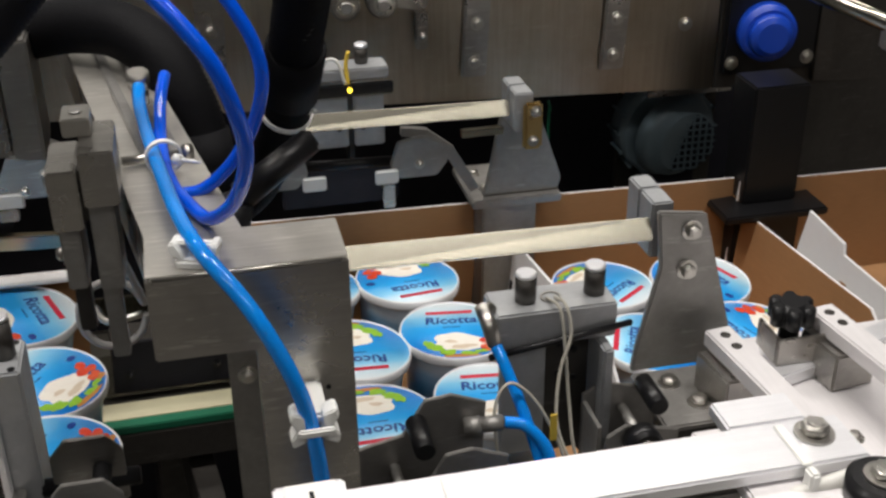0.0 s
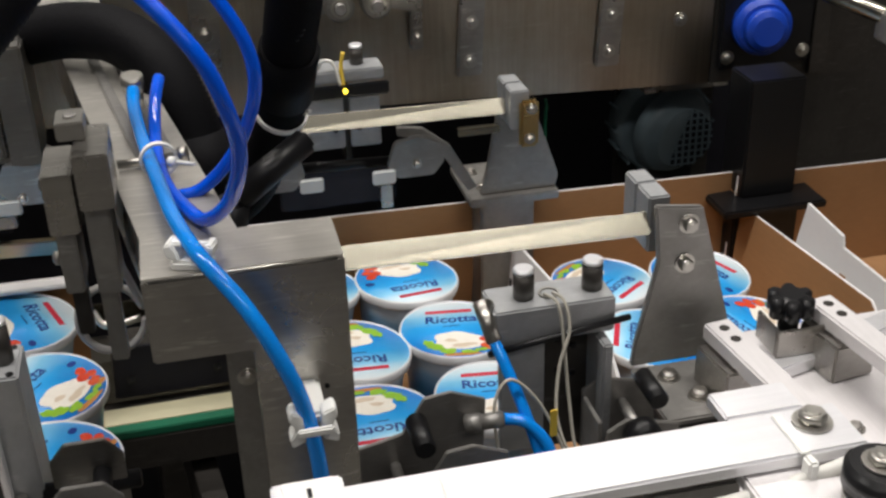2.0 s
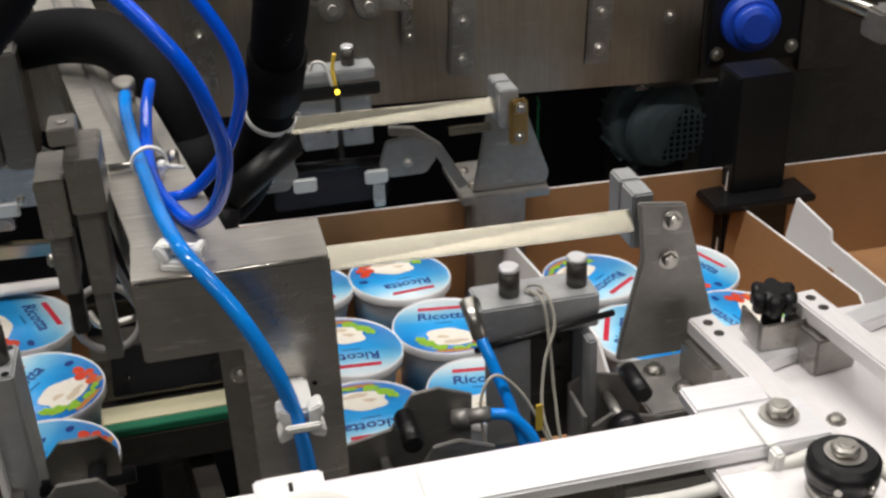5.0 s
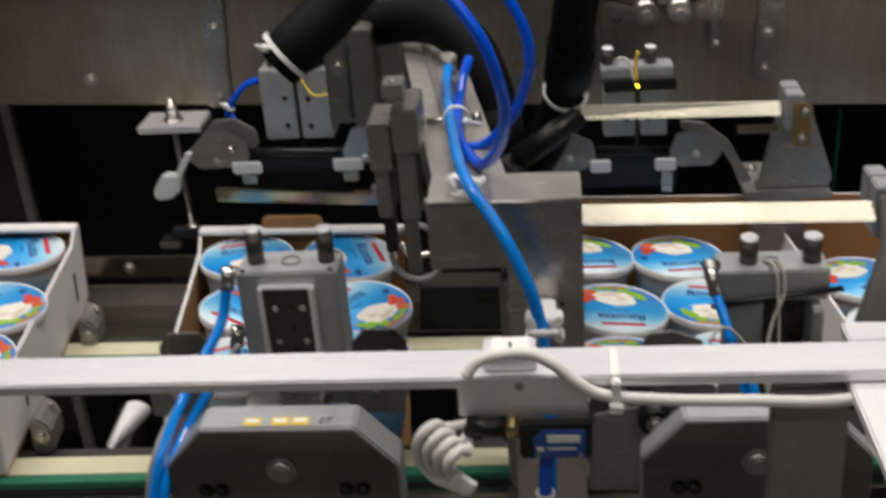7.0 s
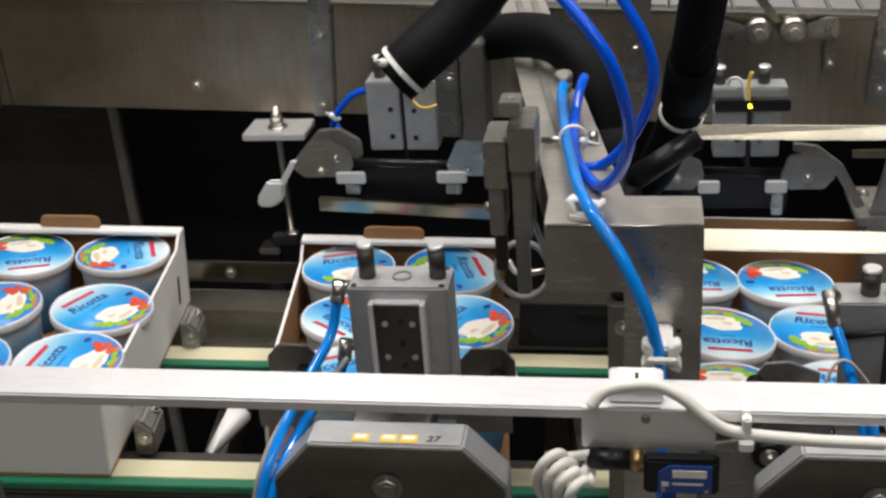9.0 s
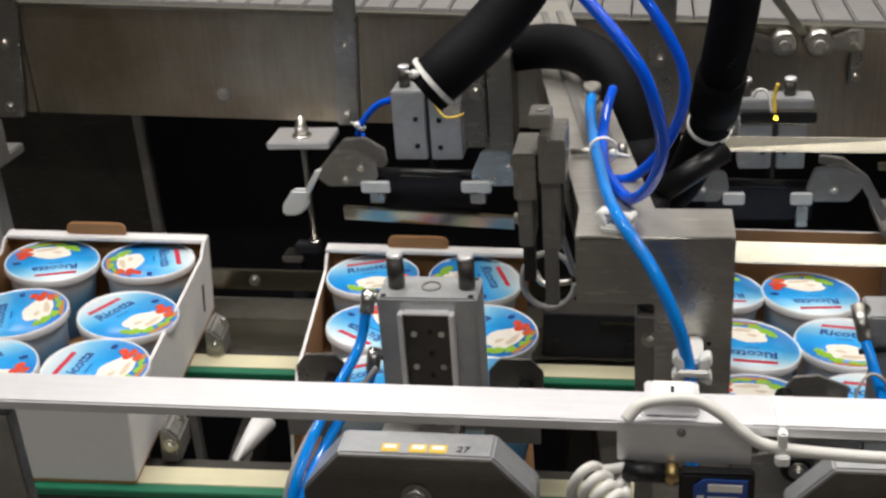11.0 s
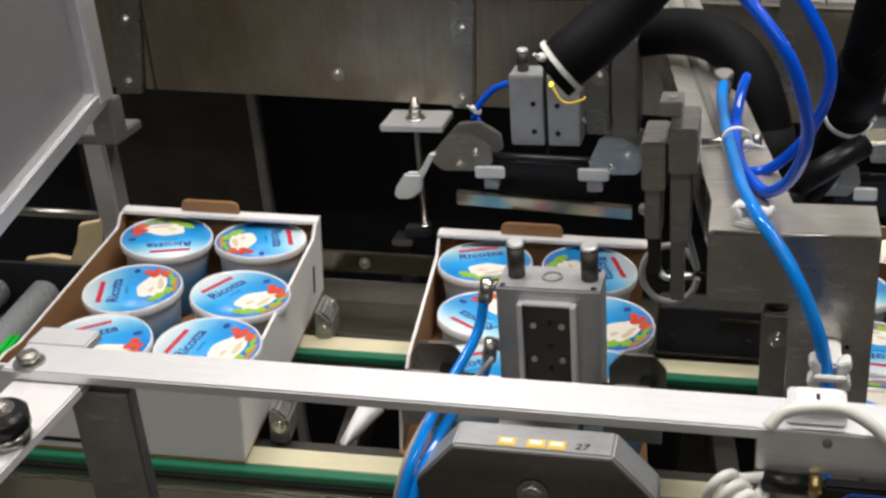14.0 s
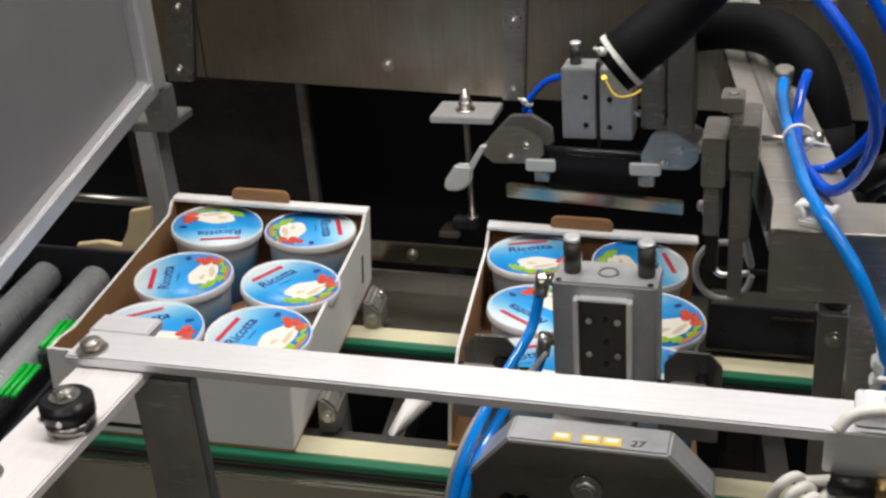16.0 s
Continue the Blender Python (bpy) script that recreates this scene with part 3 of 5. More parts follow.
def blob(bm, cx, cy, rx, ry, z, seed, wob=0.12, n=22):
    rnd = random.Random(seed)
    ph = [rnd.uniform(0, 6.28) for _ in range(3)]
    pts = []
    for i in range(n):
        a = 6.28319 * i / n
        k = 1 + wob * (math.sin(2 * a + ph[0]) * 0.5 + math.sin(3 * a + ph[1]) * 0.35 + math.sin(5 * a + ph[2]) * 0.25)
        pts.append((cx + rx * k * math.cos(a), cy + ry * k * math.sin(a), z))
    return prism(bm, pts, (0, 0, 1), 0.00006, 0)


LID_R, TUB_H = 0.0542, 0.088


def lathe(bm, prof, n=40):
    rings = []
    for r, z in prof:
        rings.append([bm.verts.new((r * math.cos(6.28319 * i / n), r * math.sin(6.28319 * i / n), z)) for i in range(n)])
    for a, b in zip(rings, rings[1:]):
        for i in range(n):
            bm.faces.new((a[i], a[(i + 1) % n], b[(i + 1) % n], b[i])).smooth = True
    bm.faces.new(rings[0][::-1])
    bm.faces.new(rings[-1])
    return bm


tub = thing("ricotta_tub", (0, 0, 0), "round white plastic ricotta tub with blue printed lid", "tub", "tubs in the cartons")
part("cup", lathe(B(), [(0.041, 0.0), (0.0435, 0.003), (0.0495, TUB_H - 0.012), (0.0498, TUB_H - 0.010)]), CUP_PRINT, tub, "blue printed cup side")
lid = part("lid", lathe(B(), [(0.0503, TUB_H - 0.0105), (LID_R - 0.0006, TUB_H - 0.010), (LID_R, TUB_H - 0.008), (LID_R, TUB_H - 0.0025), (LID_R - 0.0008, TUB_H - 0.0006),
                         (LID_R - 0.0013, TUB_H), (LID_R - 0.0019, TUB_H - 0.0005), (LID_R - 0.0022, TUB_H - 0.0016), (0.02, TUB_H - 0.0016)]), CUP_WHITE, tub, "white snap-on lid")
ZL = TUB_H - 0.0015
part("foil", lathe(B(), [(LID_R - 0.0021, ZL - 0.00004), (LID_R - 0.0021, ZL), (0.001, ZL)], 48), LID_FILM, lid, "blue printed lid disc")
bb = B()
for k, (cx, cy, rx, ry, s) in enumerate(((0.002, -0.0235, 0.0225, 0.0150, 3), (-0.004, -0.0165, 0.0165, 0.0130, 8), (0.012, -0.0250, 0.0130, 0.0120, 21))):
    blob(bb, cx, cy, rx, ry, ZL + 0.0001 + 0.00007 * k, s, 0.16)
part("cheese_picture", bb, CHEESE, lid, "printed white cheese mound")
bb = B()
for k, (cx, cy, rx, ry, s) in enumerate(((0.004, -0.0300, 0.0120, 0.0035, 31), (-0.007, -0.0205, 0.0060, 0.0028, 33))):
    blob(bb, cx, cy, rx, ry, ZL + 0.00032 + 0.00003 * k, s, 0.3)
part("cheese_shade", bb, CHEESE_FOLD, lid, "printed beige folds of the cheese")
bb = B()
for k, (cx, cy, r, s) in enumerate(((0.0265, -0.0215, 0.0062, 1), (0.0335, -0.0145, 0.0056, 2), (0.0245, -0.0330, 0.0052, 3), (0.0350, -0.0245, 0.0050, 4), (0.0305, -0.0315, 0.0040, 12))):
    blob(bb, cx, cy, r, r * 0.9, ZL + 0.00042 + 0.00004 * k, s, 0.14, 14)
part("tomato_picture", bb, TOMATO, lid, "printed red cherry tomatoes")
bb = B()
for k, (cx, cy, rx, ry, s) in enumerate(((-0.0225, -0.0310, 0.0085, 0.0050, 5), (-0.0120, -0.0395, 0.0090, 0.0038, 6), (-0.0290, -0.0235, 0.0045, 0.0060, 7), (0.0070, -0.0425, 0.0080, 0.0030, 9), (0.0190, -0.0400, 0.0050, 0.0030, 13))):
    blob(bb, cx, cy, rx, ry, ZL + 0.00037 + 0.00003 * k, s, 0.35, 18)
part("leaf_picture", bb, LEAF, lid, "printed green salad leaves")
bb = B()
for cx, cy, rx, ry, s in ((-0.0005, -0.0460, 0.0170, 0.0028, 41), (0.0290, -0.0380, 0.0060, 0.0028, 43)):
    blob(bb, cx, cy, rx, ry, ZL + 0.0001, s, 0.2, 18)
part("plate_picture", bb, CRUST, lid, "printed orange-brown dish edge")
bb = prism(B(), [(-0.025, 0.0312, ZL + 0.0001), (0.021, 0.0312, ZL + 0.0001), (0.022, 0.0366, ZL + 0.0001), (-0.024, 0.0366, ZL + 0.0001)], (0, 0, 1), 0.00006, 0)
part("brand_bar", bb, RED_PRINT, lid, "plain red printed bar")
bb = B()
blob(bb, 0.0400, -0.001, 0.0050, 0.0034, ZL + 0.0001, 11, 0.05, 12)
part("emblem", bb, NAVY_PRINT, lid, "small navy oval emblem")
bb = prism(B(), [(-0.011, 0.0055, ZL + 0.0001), (0.006, 0.0055, ZL + 0.0001), (0.006, 0.0068, ZL + 0.0001), (-0.011, 0.0068, ZL + 0.0001)], (0, 0, 1), 0.00006, 0)
part("small_print", bb, NAVY_PRINT, lid, "tiny line of navy print")
wm = word("Ricotta", 0.0178)
wm.materials.append(NAVY_PRINT)
wo = new("lettering", wm)
wo.parent = lid
wo.matrix_parent_inverse = Matrix.Translation((-0.002, 0.0185, ZL + 0.00015))
tagged(wo, "navy printed word Ricotta")
TUBS = [
    # left carton
    (-0.449, 0.144, 202), (-0.333, 0.149, -72), (-0.436, 0.018, 104), (-0.324, 0.018, 62), (-0.432, -0.095, 34), (-0.322, -0.088, 80),
    # middle carton
    (-0.061, 0.128, 16), (0.050, 0.130, -74), (-0.050, 0.006, 140), (0.068, 0.010, 52), (-0.050, -0.106, 26), (0.066, -0.100, 66),
    # right carton
    (0.326, 0.118, 186), (0.435, 0.113, 184), (0.338, -0.006, 178), (0.449, 0.003, -12), (0.330, -0.120, 176), (0.441, -0.112, -10),
    # infeed carton
    (0.633, 0.052, -148), (0.743, 0.046, -70), (0.624, -0.062, 60), (0.736, -0.064, 100),
]
rnd = random.Random(4)
for i, (u, v, a) in enumerate(TUBS):
    m = CF @ pose(u, v, 0.0062, rnd.uniform(-3.0, 3.0), rnd.uniform(-3.0, 3.0), a)
    if i == 0:
        tub.matrix_basis = m
    else:
        copy_thing(tub, m)


# ---- cartons ----
def two_sided(b, inward):
    for f in b.faces:
        f.material_index = 1 if f.normal.dot(Vector(inward)) > 0.7 else 0
    return b


def carton(u0, u1, v0, v1, zf, zb, zs, label, rim=True, left=True, right=True, front=True):
    """A tray of board, outside white and inside kraft."""
    T = 0.0035
    t = thing("carton", ((u0 + u1) / 2, (v0 + v1) / 2, 0.001), label, "carton", "cartons on the conveyor")
    part("base", box(B(), u0, u1, v0, v1, 0.001, 0.0045, 0.0005), KRAFT, t)
    if front:
        part("front_panel", two_sided(box(B(), u0, u1, v0, v0 + T, 0.0045, zf, 0.0006), (0, 1, 0)), (CARD_WHITE, KRAFT), t)
    part("back_panel", two_sided(box(B(), u0, u1, v1 - T, v1, 0.0045, zb, 0.0006), (0, -1, 0)), (CARD_WHITE, KRAFT), t)
    for x0, inward in ((u0, 1), (u1 - T, -1)):
        if (x0 == u0 and not left) or (x0 != u0 and not right):
            continue
        a, d = v0 + T + 0.0002, v1 - T - 0.0002
        pts = [(x0, a, 0.0045), (x0, d, 0.0045), (x0, d, zs), (x0, d - 0.02, zs), (x0, d - 0.035, zs - 0.012), (x0, a + 0.05, zs - 0.014), (x0, a + 0.02, zf - 0.002), (x0, a, zf - 0.002)]
        side = part("side_panel", two_sided(prism(B(), pts, (1, 0, 0), T, 0.0005), (inward, 0, 0)), (CARD_WHITE, KRAFT), t)
        xs = x0 + (T if inward < 0 else -0.0008)
        for vv in (d - 0.045, a + 0.085):
            part("slot", box(B(), xs, xs + 0.0008, vv - 0.003, vv + 0.003, 0.025, 0.060, 0.0003), BLACK, side, "dark slot cut in the board")
    if front:
        part("front_slot", box(B(), u0 + 0.03, u0 + 0.105, v0 - 0.0009, v0 - 0.0001, 0.012, 0.017, 0.0003), BLACK, t, "dark slot low in the front")
    if rim:
        part("rim_fold", box(B(), u0, u1, v1 - 0.020, v1 - T - 0.0003, zb - 0.004, zb + 0.0008, 0.0012), CARD_WHITE, t, "folded white top rim")
        um = (u0 + u1) / 2 - 0.012
        part("handle_flap", prism(B(), [(um - 0.036, v1 - 0.006, zb + 0.001), (um + 0.036, v1 - 0.006, zb + 0.001), (um + 0.036, v1 - 0.006, zb + 0.010), (um + 0.033, v1 - 0.006, zb + 0.0145), (um + 0.028, v1 - 0.006, zb + 0.016), (um - 0.028, v1 - 0.006, zb + 0.016), (um - 0.033, v1 - 0.006, zb + 0.0145), (um - 0.036, v1 - 0.006, zb + 0.010)], (0, -1, 0), 0.005, 0.0012), KRAFT, t, "brown cardboard handle tongue")
    return on_conveyor(t)


carton(-0.516, -0.272, -0.156, 0.203, 0.097, 0.104, 0.103, "white cardboard tray full of ricotta tubs on the belts")
carton(-0.125, 0.118, -0.122, 0.189, 0.060, 0.104, 0.098, "white cardboard tray of tubs held between the grippers", right=False, front=False)
carton(0.262, 0.540, -0.180, 0.190, 0.060, 0.137, 0.080, "cardboard tray with tall brown back panel, filled with tubs", rim=False, left=False, right=False)
carton(0.566, 0.872, -0.130, 0.190, 0.080, 0.138, 0.118, "open cardboard tray with brown inside waiting at the infeed", rim=False)
# next blank: white side with a handle hole, brown back
nt5 = thing("carton_blank", (0.95, 0.05, 0.001), "half-folded carton blank, white side with handle hole and brown back", "carton")
part("back_panel", two_sided(box(B(), 0.865, 1.15, 0.170, 0.1735, 0.001, 0.140, 0.0006), (0, -1, 0)), (CARD_WHITE, KRAFT), nt5)
pts = [(0.880, 0.076, 0.045), (0.880, 0.060, 0.152), (0.880, -0.004, 0.142), (0.880, -0.008, 0.130), (0.880, -0.12, 0.122), (0.880, -0.12, 0.045)]
wp = part("side_panel", prism(B(), pts, (1, 0, 0), 0.0035, 0.0006), CARD_WHITE, nt5)
part("handle_hole", box(B(), 0.8788, 0.8798, -0.022, -0.012, 0.072, 0.102, 0.0004), KRAFT, wp, "brown oblong handle hole")
part("base", box(B(), 0.870, 1.15, -0.12, 0.1695, 0.001, 0.0045, 0.0006), KRAFT, nt5)
on_conveyor(nt5)

# ---- hoses, tubes and their ties ----
def tube(name, pts, r, mat, label, category="tube", group="", **kw):
    return solid(name, sweep(B(), pts, r, **kw), mat, label, category, group)


def ring(c, axis, r, t, w):
    """A thin band round a tube, at c, square to axis."""
    c, a = Vector(c), Vector(axis).normalized()
    q = a.to_track_quat("Z", "Y").to_matrix().to_4x4()
    b = B()
    n = 24
    prof = [(r, -w / 2), (r + t, -w / 2), (r + t, w / 2), (r, w / 2)]
    vs = [[b.verts.new((p[0] * math.cos(6.28319 * i / n), p[0] * math.sin(6.28319 * i / n), p[1])) for p in prof] for i in range(n)]
    for i in range(n):
        for k in range(4):
            b.faces.new((vs[i][k], vs[i][(k + 1) % 4], vs[(i + 1) % n][(k + 1) % 4], vs[(i + 1) % n][k]))
    b.transform(Matrix.Translation(c) @ q)
    return b


ah = thing("air_tube", (0.03, 0.7, 1.1), "light blue air tube clipped along the beam", "tube")
part("hose", sweep(B(), [(0.000, 0.950, 1.121), (0.000, 0.925, 1.116), (0.004, 0.88, 1.113), (0.011, 0.82, 1.113), (0.020, 0.755, 1.112), (0.031, 0.700, 1.114), (0.0525, 0.672, 1.092),
     (0.0690, 0.660, 1.060), (0.0785, 0.656, 1.028), (0.083, 0.652, 0.99), (0.084, 0.650, 0.94), (0.082, 0.648, 0.86)], 0.0047, 14), BLUE_TUBE_LIGHT, ah)
part("fitting", rod(rod(B(), (0.000, 0.958, 1.1014), (0.000, 0.956, 1.126), 0.0064), (0.000, 0.957, 1.118), (0.000, 0.955, 1.130), 0.0082), CHROME, ah, "nickel push-in fitting")
tube("air_tube", [(0.019, 0.948, 1.128), (0.015, 0.920, 1.121), (0.013, 0.885, 1.111), (0.014, 0.845, 1.107), (0.018, 0.812, 1.105), (0.025, 0.785, 1.105), (0.037, 0.750, 1.108), (0.049, 0.720, 1.127), (0.057, 0.700, 1.150),
     (0.060, 0.685, 1.176), (0.056, 0.675, 1.201), (0.048, 0.675, 1.225), (0.035, 0.682, 1.244), (0.018, 0.694, 1.262), (-0.006, 0.71, 1.285), (-0.045, 0.74, 1.32)], 0.0043, BLUE_TUBE, "deep blue air tube in a loose upright loop", group="blue air tubes", n=14)
tube("air_tube", [(0.020, 0.800, 1.102), (0.037, 0.800, 1.104), (0.054, 0.795, 1.120), (0.068, 0.785, 1.145), (0.076, 0.770, 1.177), (0.074, 0.770, 1.202), (0.062, 0.775, 1.227), (0.042, 0.785, 1.255), (0.005, 0.80, 1.30), (-0.03, 0.81, 1.34)],
     0.0041, BLUE_TUBE, "deep blue air tube rising behind the first loop", group="blue air tubes", n=14)


def tie(c, axis, r, tail, label="white nylon cable tie round the tubes"):
    t = thing("cable_tie", c, label, "cable tie", "cable ties")
    part("band", ring(c, axis, r, 0.0014, 0.0042), WHITE_TIE, t)
    c, tail = Vector(c), Vector(tail)
    d = tail.normalized()
    part("head", rod(B(), c + d * (r - 0.001), c + d * (r + 0.0055), 0.0035, n=8), WHITE_TIE, t)
    part("tail", rod(B(), c + d * (r + 0.004), c + d * (r + 0.004) + tail, 0.0013, n=6, bevel=0), WHITE_TIE, t)


tie((0.0145, 0.832, 1.114), (0.1, -0.95, 0), 0.0105, (0.012, -0.012, 0.002))


def clip_block(c, yaw, tall=1.0):
    """A star-shaped nylon tube clip with a tie through it."""
    t = thing("tube_clip", c, "white nylon star-shaped tube clip", "clip", "tube clips")
    m = Matrix.Translation(c) @ pose(0, 0, 0, 0, 0, yaw)
    b = box(B(), -0.011, 0.011, -0.007, 0.007, -0.007 * tall, -0.001, 0.0015, m)
    part("base", b, WHITE_TIE, t)
    for sx in (-1, 1):
        part("lug", prism(B(), [(sx * 0.005, -0.006, -0.002), (sx * 0.013, -0.007, 0.001), (sx * 0.014, -0.006, 0.008), (sx * 0.010, -0.005, 0.009), (sx * 0.007, -0.005, 0.004)], (0, 1, 0), 0.012, 0.001, m), WHITE_TIE, t)
    part("band", box(B(), -0.0115, 0.0115, -0.0025, 0.0025, 0.0055, 0.0085, 0.001, m), WHITE_TIE, t)


clip_block((0.029, 0.708, 1.1075), -20)
b2 = thing("tube_clip", (0.081, 0.668, 1.020), "white nylon star-shaped tube clip", "clip", "tube clips")
part("base", box(B(), 0.0735, 0.0905, 0.660, 0.6995, 1.017, 1.024, 0.002), WHITE_TIE, b2)
for sx in (-1, 1):
    part("lug", prism(B(), [(0.082 + sx * 0.004, 0.664, 1.012), (0.082 + sx * 0.013, 0.664, 1.008), (0.082 + sx * 0.014, 0.664, 1.014), (0.082 + sx * 0.010, 0.664, 1.020), (0.082 + sx * 0.014, 0.664, 1.027), (0.082 + sx * 0.012, 0.664, 1.032), (0.082 + sx * 0.005, 0.664, 1.029)], (0, -1, 0), 0.012, 0.001), WHITE_TIE, b2)
part("band", box(B(), 0.0725, 0.0925, 0.6465, 0.6500, 1.018, 1.023, 0.001), WHITE_TIE, b2)

hs = thing("cable_hose", (-0.04, 1.0, 1.1), "thick black braided cable hose arching over the beam", "hose", "black hoses")
part("sleeve", sweep(B(), [(-0.17, 1.14, 1.085), (-0.115, 1.115, 1.112), (-0.081, 1.100, 1.122), (-0.047, 1.080, 1.130), (-0.012, 1.050, 1.132), (0.015, 1.020, 1.119), (0.029, 1.000, 1.096), (0.038, 0.990, 1.066), (0.042, 0.980, 1.026), (0.044, 0.975, 0.97)], 0.0225, 22, ribs=0.0010, rib_len=0.004), HOSE_BLACK, hs)
part("cuff", rod(B(), (0.0375, 0.990, 1.066), (0.0425, 0.979, 1.02), 0.0245, n=28), HOSE_BLACK, hs)
hs = thing("cable_hose", (-0.1, 0.85, 1.2), "thick black braided cable hose rising steeply", "hose", "black hoses")
part("sleeve", sweep(B(), [(-0.128, 0.835, 1.166), (-0.108, 0.842, 1.182), (-0.076, 0.868, 1.207), (-0.044, 0.89, 1.245), (-0.022, 0.90, 1.30), (-0.012, 0.90, 1.40)], 0.0225, 22, ribs=0.0010, rib_len=0.004), HOSE_BLACK, hs)
tie((-0.120, 0.838, 1.172), (0.5, 0.15, 0.4), 0.0230, (-0.004, -0.006, 0.004), "white nylon cable tie round the black hose")
hs = thing("cable_hose", (0.11, 0.95, 1.1), "black corrugated cable hose with sleeve hanging upright", "hose", "black hoses")
part("sleeve", sweep(B(), [(0.05, 1.03, 0.975), (0.078, 1.008, 1.008), (0.094, 0.990, 1.048), (0.104, 0.957, 1.090), (0.109, 0.930, 1.127), (0.111, 0.905, 1.164), (0.114, 0.880, 1.198), (0.117, 0.845, 1.25), (0.12, 0.79, 1.34)], 0.0190, 22, ribs=0.0014, rib_len=0.005), HOSE_BLACK, hs)
part("cuff", rod(B(), (0.1065, 0.945, 1.108), (0.1105, 0.912, 1.153), 0.0215, n=28), HOSE_BLACK, hs)
part("wire", sweep(B(), [(0.100, 0.915, 1.150), (0.112, 0.885, 1.166), (0.124, 0.865, 1.20), (0.128, 0.83, 1.26)], 0.0028, 8), BLACK, hs)
tie((0.1040, 0.957, 1.090), (0.1, -0.3, 0.4), 0.0190, (0.004, -0.004, 0.001), "white nylon cable tie round the black hose")
solid("lever_handle", rod(rod(B(), (0.117, 0.900, 1.089), (0.059, 0.880, 1.057), 0.0095, 0.011, bevel=0.003), (0.059, 0.880, 1.057), (0.050, 0.885, 1.01), 0.012), BLACK, "black plastic clamping lever beside the beam", "lever")

# ---- clamp on the beam's side ----
cb = thing("beam_clamp", (-0.035, 0.82, 1.05), "worn steel clamp blocks gripping the beam", "clamp")
part("jaw", box(B(), -0.055, -0.037, 0.800, 0.850, 1.084, 1.124, 0.0012), STEEL, cb)
part("jaw_foot", box(B(), -0.053, -0.041, 0.806, 0.846, 1.040, 1.0838, 0.0012), DARKSTEEL, cb)
part("jaw", box(B(), -0.034, -0.013, 0.792, 0.845, 1.102, 1.138, 0.0012), STEEL, cb)
part("jaw_foot", box(B(), -0.033, -0.018, 0.800, 0.842, 1.040, 1.1018, 0.0012), DARKSTEEL, cb)
part("screw_block", box(B(), -0.043, -0.026, 0.818, 0.844, 1.1382, 1.150, 0.001), CHROME, cb)
part("screw_head", rod(B(), (-0.034, 0.830, 1.150), (-0.034, 0.830, 1.1515), 0.004, n=16, bevel=0.0005), DARKSTEEL, cb)
part("lower_strap", box(B(), -0.033, -0.022, 0.808, 0.820, 0.985, 1.0398, 0.001), DARKSTEEL, cb)
part("lower_strap", box(B(), -0.052, -0.042, 0.822, 0.834, 1.00, 1.0398, 0.001), GUNMETAL, cb)
part("spindle", rod(B(), (-0.0128, 0.850, 1.106), (0.026, 0.855, 1.106), 0.0030, bevel=0), CHROME, cb)
part("spindle_nut", rod(B(), (0.026, 0.855, 1.106), (0.033, 0.856, 1.106), 0.0062, n=6), CHROME, cb)
part("bolt", hexbolt(B(), (-0.053, 0.820, 1.060), (-1, 0, 0), 0.005), CHROME, cb)
part("bolt", hexbolt(B(), (-0.055, 0.835, 1.104), (-1, 0, 0), 0.005), CHROME, cb)
part("tie_plate", box(B(), -0.0368, -0.0342, 0.805, 0.845, 1.088, 1.122, 0.0003), GUNMETAL, cb)
cb = thing("beam_clamp", (-0.1, 1.1, 1.05), "grey machined clamp blocks further along the beam", "clamp")
part("jaw", box(B(), -0.135, -0.112, 1.06, 1.11, 1.03, 1.12, 0.002), STEEL, cb)
part("jaw", box(B(), -0.108, -0.084, 1.05, 1.11, 1.03, 1.13, 0.002), STEEL, cb)
part("bolt", hexbolt(B(), (-0.120, 1.06, 1.09), (0, -1, 0), 0.006), CHROME, cb)
pts = [(-0.045 + 0.026 * math.cos(a), 0.97, 0.925 + 0.030 * math.sin(a)) for a in [0.3 + 0.42 * k for k in range(15)]]
tube("cable_loop", [(-0.03, 0.93, 1.0)] + pts, 0.0032, CABLE_GREY, "grey sensor cable hanging in a loop under the beam", "cable", n=10)
tube("sensor_lead", [(-0.02, 0.93, 0.945), (-0.045, 0.93, 0.942), (-0.055, 0.94, 0.95)], 0.003, CHROME, "bright steel-sheathed sensor lead", "cable", n=10)


# ---- gripper units ----
def guide_rod(t, x, y, z0, z1, r=0.0068):
    g = part("guide_rod", rod(B(), (x, y, z0), (x, y, z1 - 0.004), r), GUNMETAL, t, "dark guide rod")
    part("rod_end", rod(B(), (x, y, z1 - 0.004), (x, y, z1), r * 0.98, n=20), ALU, g, "bright turned rod end")


